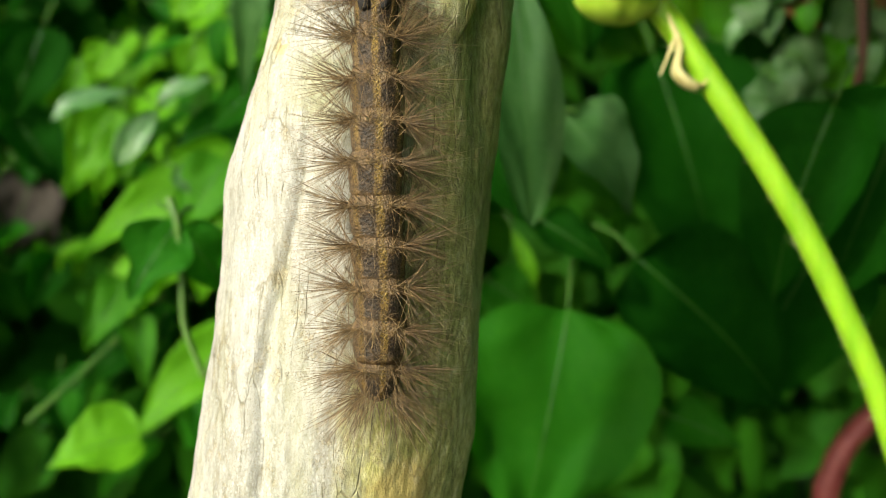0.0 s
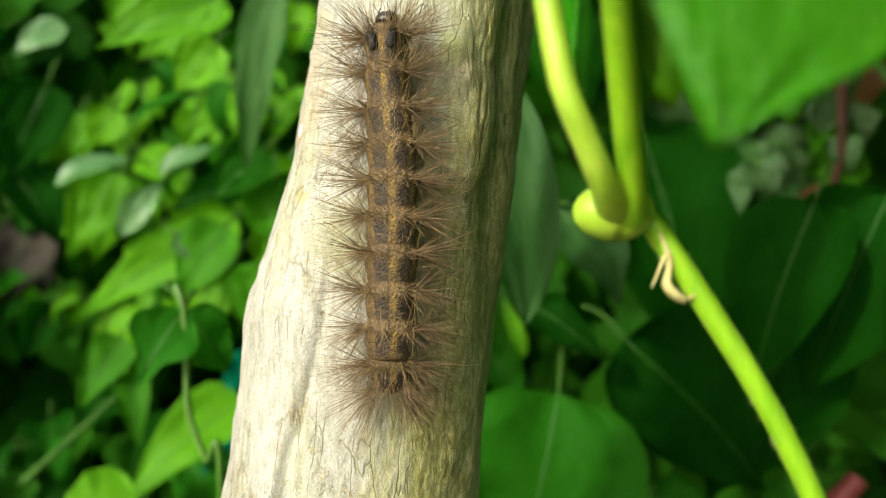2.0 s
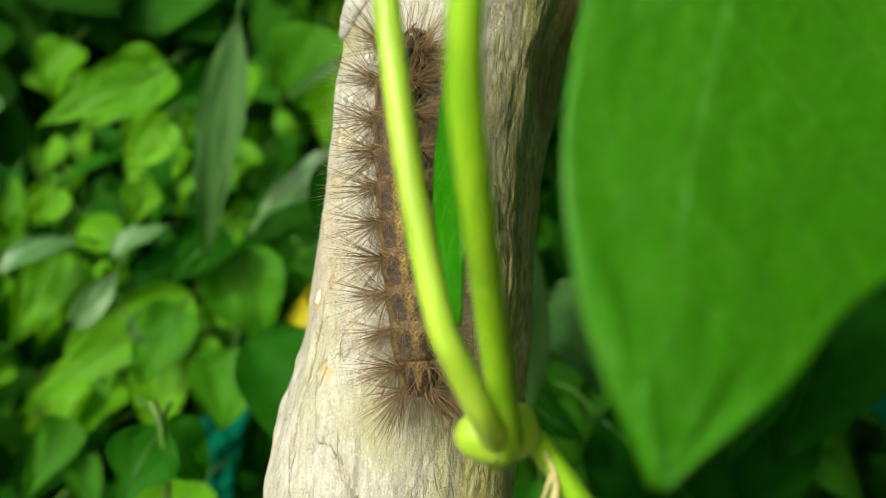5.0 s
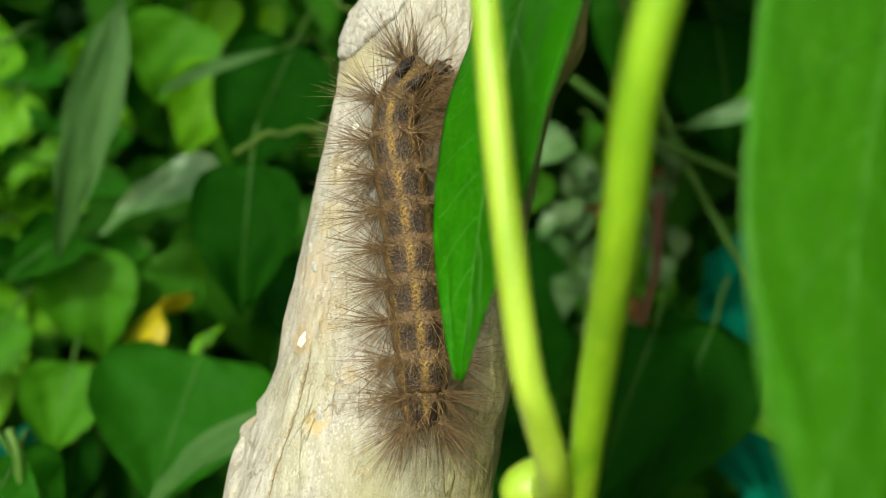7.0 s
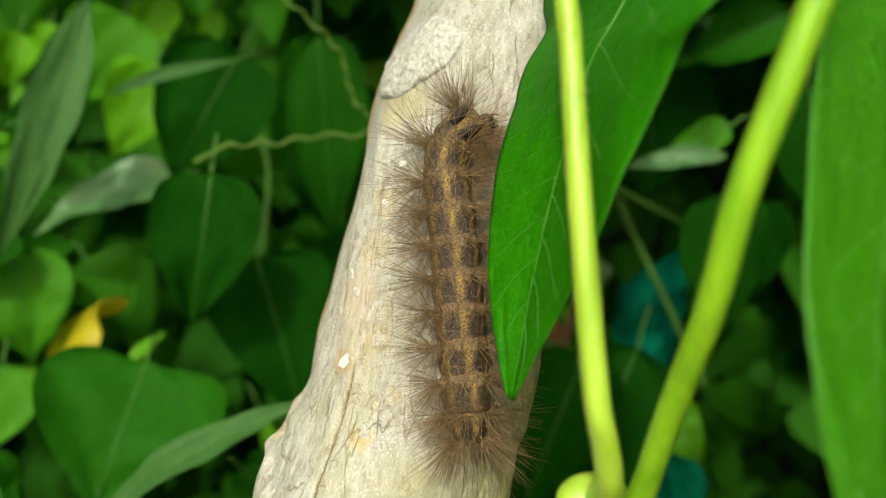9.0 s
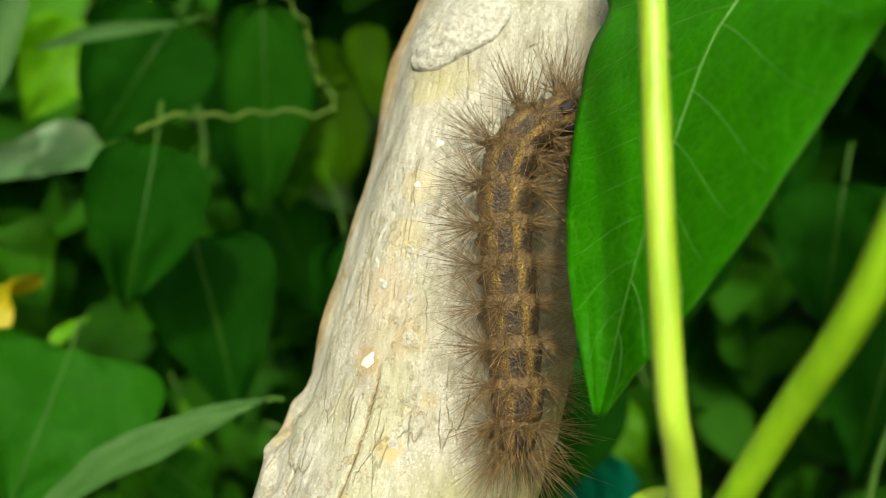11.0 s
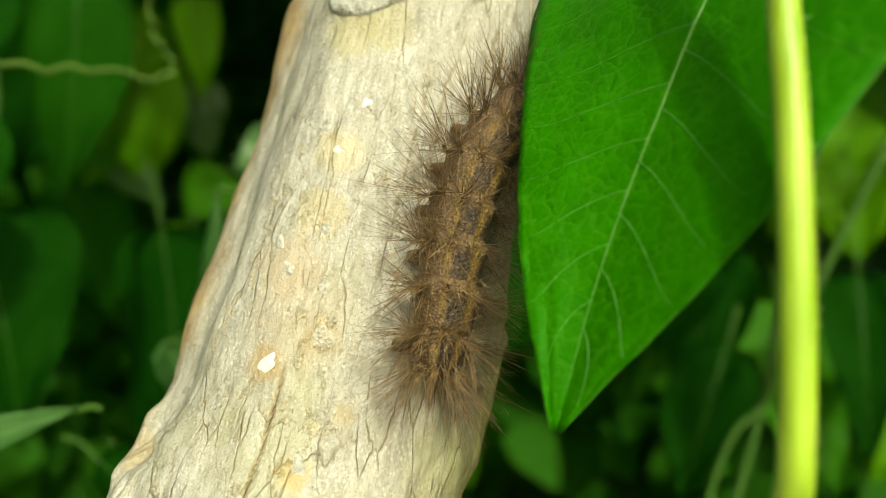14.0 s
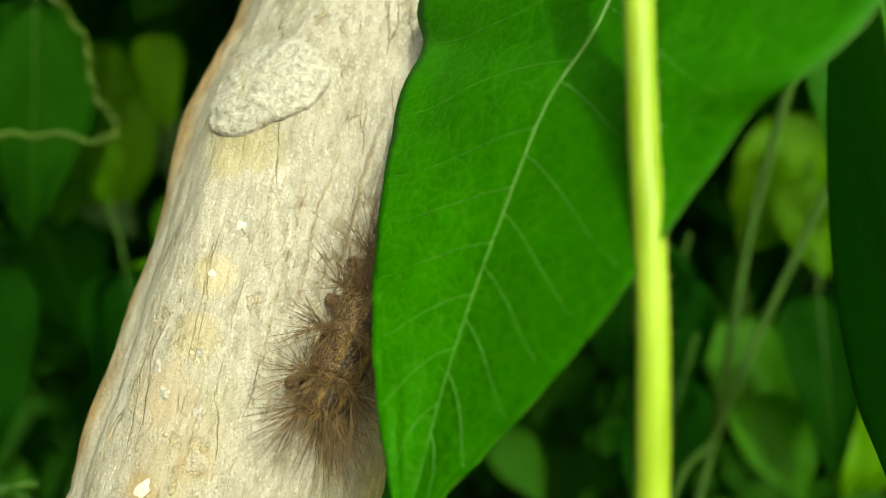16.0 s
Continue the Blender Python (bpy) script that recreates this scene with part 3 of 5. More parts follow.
def branch_surface(theta, z):
    """Height of the bark over the round branch, in metres; theta in degrees."""
    def round_to(c):
        return (theta - c + 180) % 360 - 180
    h = 0.00035 * np.sin(np.radians(3 * theta) + z * 40) + 0.0002 * np.sin(np.radians(7 * theta) + z * 90 + 1.0)
    # swelling and broken ledge on the flank
    rim = 0.0183 + 0.00030 * np.clip(-95 - round_to(0), -20, 32) + 0.0006 * np.sin(np.radians(theta * 31)) + 0.0004 * np.sin(np.radians(theta * 73))
    under = 1 / (1 + np.exp((z - rim) / 0.0007))
    h += (0.0019 * under * np.clip((z + 0.020) / 0.030, 0, 1) + 0.0005 * bell(z - rim, 0.0012)) * bell(round_to(-112), 26)
    h += 0.0010 * bell(round_to(-106), 11) * bell(z - 0.0268, 0.0011) + 0.0010 * bell(round_to(-108), 13) * bell(z - 0.0232, 0.0014)
    # swelling under the old leaf scar
    h += 0.0021 * bell(round_to(-72), 34) * bell(z - 0.0765, 0.0080) - 0.0006 * bell(round_to(-62), 30) * bell(z - 0.0695, 0.003)
    # raised tongue of bark, with a sharp edge
    h += 0.00085 / (1 + np.exp((round_to(0) - tongue(z)) / 0.45)) * np.clip((round_to(0) - 2) / 30, 0, 1) * np.clip((z - 0.0258) / 0.003, 0, 1) * np.clip((0.0435 - z) / 0.003, 0, 1)
    # small knob above it
    h += 0.0008 * bell(round_to(17), 6) * bell(z - 0.0445, 0.0022) + 0.0006 * bell(round_to(25), 4) * bell(z - 0.0418, 0.0012)
    # long shallow furrow
    h -= 0.0007 * bell(round_to(-22 + 4 * np.sin(z * 130)), 2.6) * (1 / (1 + np.exp((z - 0.018) / 0.004)))
    h += 0.0005 * bell(round_to(-32), 8) * (1 / (1 + np.exp((z - 0.015) / 0.004)))
    # rusty swelling of the flank behind the hanging leaf
    h += 0.0025 * bell(round_to(84), 17) * bell(z - 0.0768, 0.0050)
    h += swell(theta, z)
    h -= 0.00028 * cracks(theta, z)
    return h


def make_branch():
    nt = 420
    zs = np.concatenate([np.linspace(-0.60, -0.046, 60), np.linspace(-0.045, 0.095, 470), np.linspace(0.097, 0.24, 50)])
    th = np.linspace(-180, 180, nt, endpoint=False)
    verts = np.zeros((len(zs), nt, 3))
    deep = []
    for k, z in enumerate(zs):
        cx, cy, r = axis(z)
        h = branch_surface(th, np.full(nt, z))
        small = np.array([relief(a, z) for a in th])
        deep.append(cracks(th, np.full(nt, z)))
        rr = r + h + small
        verts[k, :, 0], verts[k, :, 1], verts[k, :, 2] = cx + rr * np.sin(np.radians(th)), cy - rr * np.cos(np.radians(th)), z
    idx = np.arange(len(zs) * nt).reshape(len(zs), nt)
    nxt = np.roll(idx, -1, axis=1)
    faces = np.stack([idx[:-1], nxt[:-1], nxt[1:], idx[1:]], axis=2).reshape(-1, 4)
    branch = tagged(new("branch"), "pale grey-brown woody branch with smooth cracked bark", "branch")
    bark = part("bark", (verts.reshape(-1, 3).tolist(), faces.tolist()), BARK, branch)
    bark.data.attributes.new("crack", "FLOAT", "POINT").data.foreach_set("value", np.concatenate(deep).astype(np.float32))
    # old leaf scar: a corky oval pad with a raised rim
    pad_v, pad_f = [], []
    rings, seg = 20, 72
    for i in range(rings + 1):
        q = i / rings
        for j in range(seg):
            a = 2 * math.pi * j / seg
            wob = 0.96 + 0.13 * math.cos(a - 0.6) + 0.09 * math.cos(2 * a - 1.2) + 0.05 * math.sin(3 * a + 2) + 0.010 * math.sin(7 * a) + 0.008 * math.sin(13 * a + 1)
            th0, z0 = -70 + 24 * q * wob * math.cos(a) - 4 * q * math.sin(a), 0.0762 + 0.0063 * q * wob * math.sin(a) + 0.0012 * q * math.cos(a)
            lift = skin_height(th0, z0) + 0.00024 - 0.00016 * math.sin(a) * q + 0.00012 * bell(q - 0.85, 0.1) - 0.0003 * bell(q, 0.45) - 0.0008 * (max(0, q - 0.92) / 0.08) ** 2 + 0.0003 * noise.noise(Vector((q * 4 * math.cos(a), q * 4 * math.sin(a), 3))) + 0.00012 * noise.noise(Vector((q * 14 * math.cos(a), q * 7 * math.sin(a), 3))) + 0.00005 * noise.noise(Vector((q * 34 * math.cos(a), q * 22 * math.sin(a), 9)))
            pad_v.append(on_branch(th0, z0, lift))
    for i in range(rings):
        for j in range(seg):
            pad_f.append((i * seg + j, i * seg + (j + 1) % seg, (i + 1) * seg + (j + 1) % seg, (i + 1) * seg + j))
    part("leaf_scar", (pad_v, pad_f), SCAR, branch, "pale corky oval leaf scar")
    for th0, z0, a, b, turn, mat in ((-69, 0.0353, 0.0013, 0.00085, 0.9, FLAKE), (-53.5, 0.0384, 0.0016, 0.0013, 0.2, PAD), (-66, 0.0563, 0.0006, 0.0005, 0.0, FLAKE), (-73, 0.0442, 0.0008, 0.0011, 0.4, SCAR), (-46.5, 0.0270, 0.0009, 0.0012, 0.3, SCAR), (-60, 0.0615, 0.0007, 0.0006, 0.5, FLAKE), (-63, 0.0485, 0.0008, 0.0006, 1.1, SCAR), (-58, 0.0430, 0.0006, 0.0009, 0.2, SCAR), (-50, 0.0655, 0.0006, 0.0008, 0.7, SCAR), (-78, 0.0465, 0.0006, 0.0009, 0.3, SCAR)):
        v, f = [], []
        c = on_branch(th0, z0, skin_height(th0, z0))
        out = (c - Vector((axis(z0)[0], axis(z0)[1], z0))).normalized()
        sx = Vector((0, 0, 1)).cross(out).normalized()
        for i in range(5):
            q = (i + 0.15) / 4.15
            for j in range(18):
                t = 2 * math.pi * j / 18
                w = 1 + 0.16 * math.sin(3 * t + th0) + 0.1 * math.sin(5 * t)
                dx, dz = a * q * w * math.cos(t), b * q * w * math.sin(t)
                dx, dz = dx * math.cos(turn) - dz * math.sin(turn), dx * math.sin(turn) + dz * math.cos(turn)
                v.append(c + sx * dx + Vector((0, 0, dz)) + out * (0.00010 - 0.0005 * q ** 6))
        for i in range(4):
            for j in range(18):
                f.append((i * 18 + j, i * 18 + (j + 1) % 18, (i + 1) * 18 + (j + 1) % 18, (i + 1) * 18 + j))
        f.append(tuple(range(18))[::-1])
        part("lenticel", (v, f), mat, branch)
    return branch


# ---- the caterpillar ----
SEGMENTS = 10
# how the body lies on the branch, tail to head, as (theta, height in mm), at some moments
BODY = (
    (0.0, ((17, -13), (15, -4.5), (11, 7.2), (8, 16.3), (-2, 33))),
    (1.5, ((13, -0.5), (12, 5.9), (7, 18.9), (-2.5, 30.7), (-11.5, 43.2))),
    (3.5, ((6, 19), (3, 23.6), (-6, 35.4), (-15, 48.8), (-20, 62.6))),
    (4.2, ((1, 24.5), (-7, 34.3), (-12, 42.3), (-15, 52.5), (-20, 68))),
    (6.3, ((-8, 29.5), (-13, 36.5), (-19, 44), (-25, 51.5), (-33, 59.8), (-33, 64.3), (-28, 66.8), (-22, 67.8))),
    (9.0, ((-8, 30), (-13, 35), (-20, 42), (-25, 48.6), (-30, 54.8), (-36, 61), (-35, 64.5), (-30, 66.3), (-23, 67))),
    (11.3, ((-7, 30), (-10, 34.4), (-17, 40.8), (-22, 46.6), (-27, 52.5), (-30, 58), (-27, 62.8), (-16, 65.5), (-4, 67.5))),
    (12.5, ((-10, 31.5), (-13, 37), (-17, 41), (-25, 50.3), (-26, 54.7), (-23, 58.5), (-16, 62.5), (-4, 66), (6, 68))),
    (13.5, ((-17, 36.5), (-20, 41.5), (-23, 47.2), (-24, 51.2), (-23, 56), (-19, 60.2), (-13, 64), (0, 68), (14, 70))),
    (14.5, ((-24, 42), (-24, 46.4), (-24, 50), (-23, 54.3), (-20, 58.4), (-15, 62), (0, 67), (18, 70.5), (30, 72))),
    (15.0, ((-24, 43), (-22, 47.8), (-19, 50.9), (-17, 55.2), (-12, 60), (2, 66), (22, 70.5), (40, 72))),
    (16.0, ((-20, 46.5), (-17, 50.9), (-14, 54), (-8, 59), (4, 65), (22, 70), (42, 73), (54, 74))))
RIDE = 0.0036


def body_line(points, n):
    """n places (theta, z) evenly spaced along a body line."""
    fine = spline([(a, z, 0) for a, z in points], 120)
    world_pts = [on_branch(p.x, p.y * 0.001, RIDE) for p in fine]
    s = np.concatenate([[0], np.cumsum([(b - a).length for a, b in zip(world_pts, world_pts[1:])])])
    at = np.linspace(0, s[-1], n)
    return np.stack([np.interp(at, s, [p.x for p in fine]), np.interp(at, s, [p.y for p in fine])], axis=1)


def ring(radius, length, name, parent, squash=1.0, nose=False):
    """A barrel-shaped body segment along local y, with folds and warts."""
    v, f = [], []
    n, m = 13, 36
    for i in range(n):
        q = -1 + 2 * i / (n - 1)
        prof = (1 - 0.15 * abs(q) ** 3.0 - 0.05 * bell(q + 0.45, 0.12)) * (math.sqrt(max(0.03, 1 - (min(0, q - 0.1) / 1.12) ** 2)) if nose else 1.0)
        for j in range(m):
            a = 2 * math.pi * j / m
            r = radius * prof
            for w in WARTS:
                d = (a - radians(w) + math.pi) % (2 * math.pi) - math.pi
                r += radius * 0.13 * math.exp(-(d / 0.17) ** 2 - ((q - 0.45) / 0.26) ** 2)
            r += radius * 0.035 * noise.noise(Vector((math.cos(a) * 3, q * 3, math.sin(a) * 3 + radius * 1e4)))
            v.append((r * math.sin(a), q * length, r * math.cos(a) * squash))
    for i in range(n - 1):
        for j in range(m):
            k = (j + 1) % m
            f.append((i * m + j, (i + 1) * m + j, (i + 1) * m + k, i * m + k))
    f.append(tuple(range(m)))
    f.append(tuple((n - 1) * m + j for j in range(m))[::-1])
    return part(name, (v, f), SKIN, parent)


WARTS = (-118, -84, -50, -22, 22, 50, 84, 118)


def bristles(rng, count, long, roots, lean, radius, spread=0.62):
    """(verts, faces) of tapered, slightly bent hairs that fan out from warts."""
    v, f = [], []
    for w, y0 in roots:
        a = radians(w)
        out = Vector((math.sin(a), 0, math.cos(a)))
        c = out * radius * 1.06 + Vector((0, y0, 0))
        for _ in range(count if abs(w) > 60 else int(count * (0.65 if abs(w) > 30 else 0.35))):
            d = (out + Vector((rng.gauss(0, spread), rng.gauss(lean, spread), rng.gauss(0, spread)))).normalized()
            if d.dot(out) < 0.12:
                d = (d + out * 0.5).normalized()
            ln = long * rng.uniform(0.5, 1.0) * (1.0 if abs(w) > 60 or abs(lean) > 0.34 else 0.8 if abs(w) > 30 else 0.6)
            end = c + d * ln
            if end.z < -RIDE * 0.95:
                d = (d + Vector((0, 0, 0.3 + 0.5 * rng.random()))).normalized()
            bend = Vector((rng.gauss(0, 1), rng.gauss(0, 1), rng.gauss(0, 1) - 0.2)) * ln * 0.05
            start = c + Vector((rng.gauss(0, 1), rng.gauss(0, 1), rng.gauss(0, 1))) * 0.00022
            x = d.orthogonal().normalized()
            y = d.cross(x)
            base = len(v)
            r0 = rng.uniform(0.000024, 0.000052)
            for s, r in ((0.0, r0), (0.55, r0 * 0.75), (1.0, r0 * 0.18)):
                p = start + d * (ln * s) + bend * (s * s)
                for k in range(3):
                    t = 2.0944 * k
                    v.append(p + x * (r * math.cos(t)) + y * (r * math.sin(t)))
            for s in (0, 3):
                for k in range(3):
                    i = (k + 1) % 3
                    f.append((base + s + k, base + s + i, base + s + 3 + i, base + s + 3 + k))
    return v, f


def make_caterpillar():
    rng = random.Random(7)
    thing = tagged(new("caterpillar"), "hairy brown caterpillar with a yellow line along its back", "caterpillar")
    bits = []
    for k in range(SEGMENTS):
        q = k / (SEGMENTS - 1)
        r = 0.0031 * (0.80 + 0.20 * math.sin(math.pi * min(1, 0.12 + q * 0.95)) ** 0.5) * (0.86 if k == 0 else 1)
        seg = ring(r, 0.0026, "segment", thing, 0.92, k == 0)
        roots = [(w, 0.0012) for w in WARTS]
        lean = -0.35 if k == 0 else (-0.30 if k == 1 else (0.4 if k == SEGMENTS - 1 else (0.35 if k == SEGMENTS - 2 else 0.0)))
        long = 0.0084 if k else 0.0086
        part("bristles", bristles(rng, 36 if 0 < k < SEGMENTS - 1 else 44, long, roots, lean, r, 0.56 if 0 < k < SEGMENTS - 1 else 0.75), HAIR, seg, "long brown bristles")
        spread_out = [(rng.uniform(-80, 80), rng.uniform(-0.0019, 0.0021)) for _ in range(8)]
        part("bristles", bristles(rng, 3, long * 0.58, spread_out, lean, r * 0.97, 0.5), HAIR, seg, "short brown bristles on the back")
        for end, back, aim in ((0, -0.0017, -1.0), (SEGMENTS - 1, 0.0022, 0.9)):
            if k == end:
                part("bristles", bristles(rng, 34 if end == 0 else 12, long, [(w, back) for w in WARTS], aim, r * 0.72, 0.6), HAIR, seg, "long brown bristles")
        if k in (2, 3, 4, 5, 0):
            for side in (-1, 1):
                leg = tube([(side * 0.0013, 0, -0.0020), (side * 0.0016, 0, -0.0029), (side * 0.0017, 0, -0.0036)], lambda s: 0.0008 * (1 - 0.25 * s), 8, 6)
                part("proleg", leg, FOOT, seg)
        if k == SEGMENTS - 1:
            for side in (-1, 1):
                part("shield", tube([(side * 0.0009, -0.0006, r * 0.74), (side * 0.0011, 0.0003, r * 0.75), (side * 0.0012, 0.0012, r * 0.68), (side * 0.0012, 0.0019, r * 0.55)], lambda s: 0.00078 - 0.0002 * abs(2 * s - 1) ** 3, 12, 14, 0.4), PLATE, seg, "black plate behind the head")
        if k in (7, 8, 9):
            for side in (-1, 1):
                leg = tube([(side * 0.0012, 0, -0.0018), (side * 0.0021, 0.0004, -0.0026), (side * 0.0018, 0.0009, -0.0036)], lambda s: 0.00042 * (1 - 0.7 * s), 7, 8)
                part("leg", leg, BLACK, seg)
        bits.append(seg)
    v, f = [], []
    n, m = 14, 28
    for i in range(n):
        p = math.pi * (i + 0.001) / (n - 1 + 0.002)
        for j in range(m):
            a = 2 * math.pi * j / m
            r = 0.00155 * (1 - 0.10 * math.exp(-(a / 0.25) ** 2) - 0.10 * math.exp(-((a - 2 * math.pi) / 0.25) ** 2))
            v.append((r * math.sin(p) * math.sin(a), -r * 0.8 * math.cos(p) - 0.0004, r * math.sin(p) * math.cos(a) - 0.0015))
    for i in range(n - 1):
        for j in range(m):
            f.append((i * m + j, (i + 1) * m + j, (i + 1) * m + (j + 1) % m, i * m + (j + 1) % m))
    head = part("head", (v, f), BLACK, thing, "glossy black head capsule")
    for side in (-1, 1):
        part("antenna", tube([(side * 0.0008, 0.0003, -0.0016), (side * 0.0011, 0.0010, -0.0018), (side * 0.0009, 0.0016, -0.0021)], lambda s: 0.00016 * (1 - 0.5 * s), 6, 6), BLACK, head)
        part("mandible", tube([(side * 0.0006, 0.0004, -0.0022), (side * 0.0004, 0.0010, -0.0025), (side * 0.0001, 0.0012, -0.0026)], lambda s: 0.00032 * (1 - 0.6 * s), 6, 6), BLACK, head)
    bits.append(head)
    return thing, bits


def body_pose(line, k, roll):
    """Pose of the k-th station of a body line: y runs forward, z away from the branch, leaning over by roll degrees."""
    a = on_branch(*(line[max(k - 1, 0)] * (1, 0.001)), RIDE)
    b = on_branch(*(line[min(k + 1, len(line) - 1)] * (1, 0.001)), RIDE)
    th, z = line[k][0], line[k][1] * 0.001
    o = on_branch(th, z, RIDE)
    y = (b - a).normalized()
    out = Vector((math.sin(radians(th)), -math.cos(radians(th)), 0))
    x = y.cross(out).normalized()
    zz = x.cross(y)
    c, q = math.cos(radians(roll)), math.sin(radians(roll))
    x, zz = x * c - zz * q, zz * c + x * q
    return Matrix((( x.x, y.x, zz.x, o.x), (x.y, y.y, zz.y, o.y), (x.z, y.z, zz.z, o.z), (0, 0, 0, 1)))


# ---- the climbing vine before the branch ----
def fuzz(stem, path, radius, count, seed):
    """Short pale hairs on a stem."""
    rng = random.Random(seed)
    fine = spline(path, 160)
    v, f = [], []
    for _ in range(count):
        k = rng.randrange(1, 158)
        p, d = fine[k].lerp(fine[k + 1], rng.random()), (fine[k + 1] - fine[k]).normalized()
        x = d.orthogonal().normalized()
        x.rotate(Matrix.Rotation(rng.uniform(0, 2 * math.pi), 3, d))
        y = d.cross(x)
        tip = p + x * (radius + rng.uniform(0.00018, 0.00050)) + d * rng.gauss(0, 0.00012) + y * rng.gauss(0, 0.00012)
        b = len(v)
        v += [p + x * radius * 0.8 + y * 0.00003, p + x * radius * 0.8 - y * 0.00003 + d * 0.00003, p + x * radius * 0.8 - d * 0.00003, tip]
        f += [(b, b + 1, b + 3), (b + 1, b + 2, b + 3), (b + 2, b, b + 3)]
    part("fuzz", (v, f), FUZZ, stem, "short pale hairs")


def make_vine():
    vine = tagged(new("vine"), "climbing vine with pale green stems and broad green leaves", "vine")

    def mm(*pts):
        return [Vector(p) * 0.001 for p in pts]

    way = mm((0.0, -48.0, 26.0), (-2.6, -53.5, 28.3), (-5.0, -55.7, 32.5), (-6.7, -56.2, 36.7), (-8.4, -55.7, 46.2), (-9.6, -54.6, 56), (-10.3, -53, 65.9), (-11.5, -51.9, 76.6), (-11.5, -50.5, 100), (-6, -49, 135))
    thin = part("stem", tube(way, lambda s: 0.00120 - 0.00016 * min(1, s * 1.6) + 0.0006 * bell(s - 0.03, 0.06), 16, 70, 0.06), STEM, vine)
    fuzz(thin, way, 0.0011, 900, 1)
    way = mm((1.0, -47.5, 25.0), (0.8, -51.1, 26.6), (-2.1, -58.8, 36.5), (-4.7, -65.8, 45.2), (-6.1, -69.6, 52.8), (-5.7, -73.2, 62.1), (-4.1, -76, 73.7), (-1, -77, 95), (5, -76, 128))
    thick = part("stem", tube(way, lambda s: 0.00122 - 0.0001 * s + 0.0009 * bell(s, 0.09), 16, 90, 0.06), STEM_BRIGHT, vine, "thick yellow-green stem")
    fuzz(thick, way, 0.0011, 900, 2)
    way = mm((0.8, -47.6, 27.2), (3.6, -47.4, 24.4), (8.1, -47.6, 17.8), (13.4, -47.5, 9.5), (18.1, -47.2, 0.4), (22.1, -46.7, -9.1), (27, -45, -25), (30, -44, -50), (28, -40, -90), (20, -30, -200), (30, -10, -400), (24, -6, -590))
    lower = part("stem", tube(way, lambda s: 0.00112 - 0.0001 * s + 0.0006 * bell(s, 0.03), 16, 130, 0.06), STEM_BRIGHT, vine)
    fuzz(lower, way[:7], 0.0011, 700, 3)
    # swollen joint: a round knob and the flared foot of the thick stem beside it, with a furrow between
    v, f = [], []
    for i in range(25):
        p = math.pi * (i + 0.02) / 24.04
        for j in range(40):
            a = 2 * math.pi * j / 40
            x = math.sin(p) * math.cos(a)
            w = 1 - 0.10 * bell(x - 0.10, 0.10) * max(0.0, -math.sin(a)) - 0.04 * max(0.0, x)
            up = math.cos(p) * (1 + 0.45 * max(0.0, x) * (math.cos(p) > 0))
            v.append(Vector((-0.0006 + 0.0037 * x * w, -0.0484 + 0.0026 * w * math.sin(p) * math.sin(a), 0.0262 + 0.0026 * up * w)))
    for i in range(24):
        for j in range(40):
            f.append((i * 40 + j, (i + 1) * 40 + j, (i + 1) * 40 + (j + 1) % 40, i * 40 + (j + 1) % 40))
    part("swollen_joint", (v, f), STEM, vine)
    part("stipule", tube(mm((3.4, -48, 24.5), (4.4, -48.2, 22.0), (4.2, -48.4, 19.8), (5.8, -48.4, 18.6), (6.7, -48.2, 19.2)), lambda s: 0.00055 + 0.0004 * bell(s - 0.6, 0.2) - 0.0003 * s, 8, 22, 0.6, 0.5), DRY, vine, "dried yellow stipule")
    part("stipule", tube(mm((4.2, -48, 22.8), (3.5, -48, 21.0), (2.9, -48, 19.6)), lambda s: 0.0004 - 0.0003 * s, 6, 10, 0.6, 0.5), DRY, vine)
    # leaf that hangs over the caterpillar
    data = blade(mm((-3.2, -37.6, 34.3), (-3.0, -38.7, 43.7), (-2.8, -40.2, 51.9), (-2.4, -42.0, 59.7), (-1.3, -43.9, 68.9), (1.6, -47.0, 80), (4.5, -52, 112)), lambda v: (-0.85 + 0.93 * min(1, v / 0.6) ** 0.6, 1, 0.0), (-0.15, -1, 0.0), 0.001, 0.001, (profile(0.5, 5.5, 10.2, 15, 21, 27, 6), profile(0.5, 7.2, 11.5, 14.8, 18.2, 22, 5)), 64, 14, 0.0007, 0.03, 0.10, 1)
    hero = leaf = leaf_part("leaf_blade", data, LEAF_NEAR, vine, 0.00025, "broad pointed green leaf with fine veins")
    add_veins(leaf, data, 64, 14, 0.00009, VEIN)
    part("leaf_stalk", tube(mm((4.5, -52, 112), (0, -51, 119), (-7.5, -49, 131)), lambda s: 0.0008, 8, 12), STEM, hero)
    # the other broad leaf, nearer the camera
    data = blade(mm((1.3, -76.3, 28.0), (2.9, -75, 35.6), (5.0, -72.6, 44.5), (9.5, -69.5, 56), (15, -66, 70), (22, -62, 90), (28, -58, 106)), (-0.9, 0.0, 0.35), (0.86, 0.08, -0.45), 0.001, 0.001, (profile(0.4, 5.2, 7.9, 9.3, 10.2, 10, 3), profile(0.05, 8.8, 17, 27, 34, 34, 5)), 52, 12, 0.0009, 0.02, 0.10, 2)
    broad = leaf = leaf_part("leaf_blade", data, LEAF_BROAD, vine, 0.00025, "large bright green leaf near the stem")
    add_veins(leaf, data, 52, 12, 0.00006, SIDE_VEIN)
    part("leaf_stalk", tube(mm((28, -56, 106), (22, -66, 116), (6, -76, 126)), lambda s: 0.0009, 8, 12), STEM, broad)
    return vine, thick, hero, broad


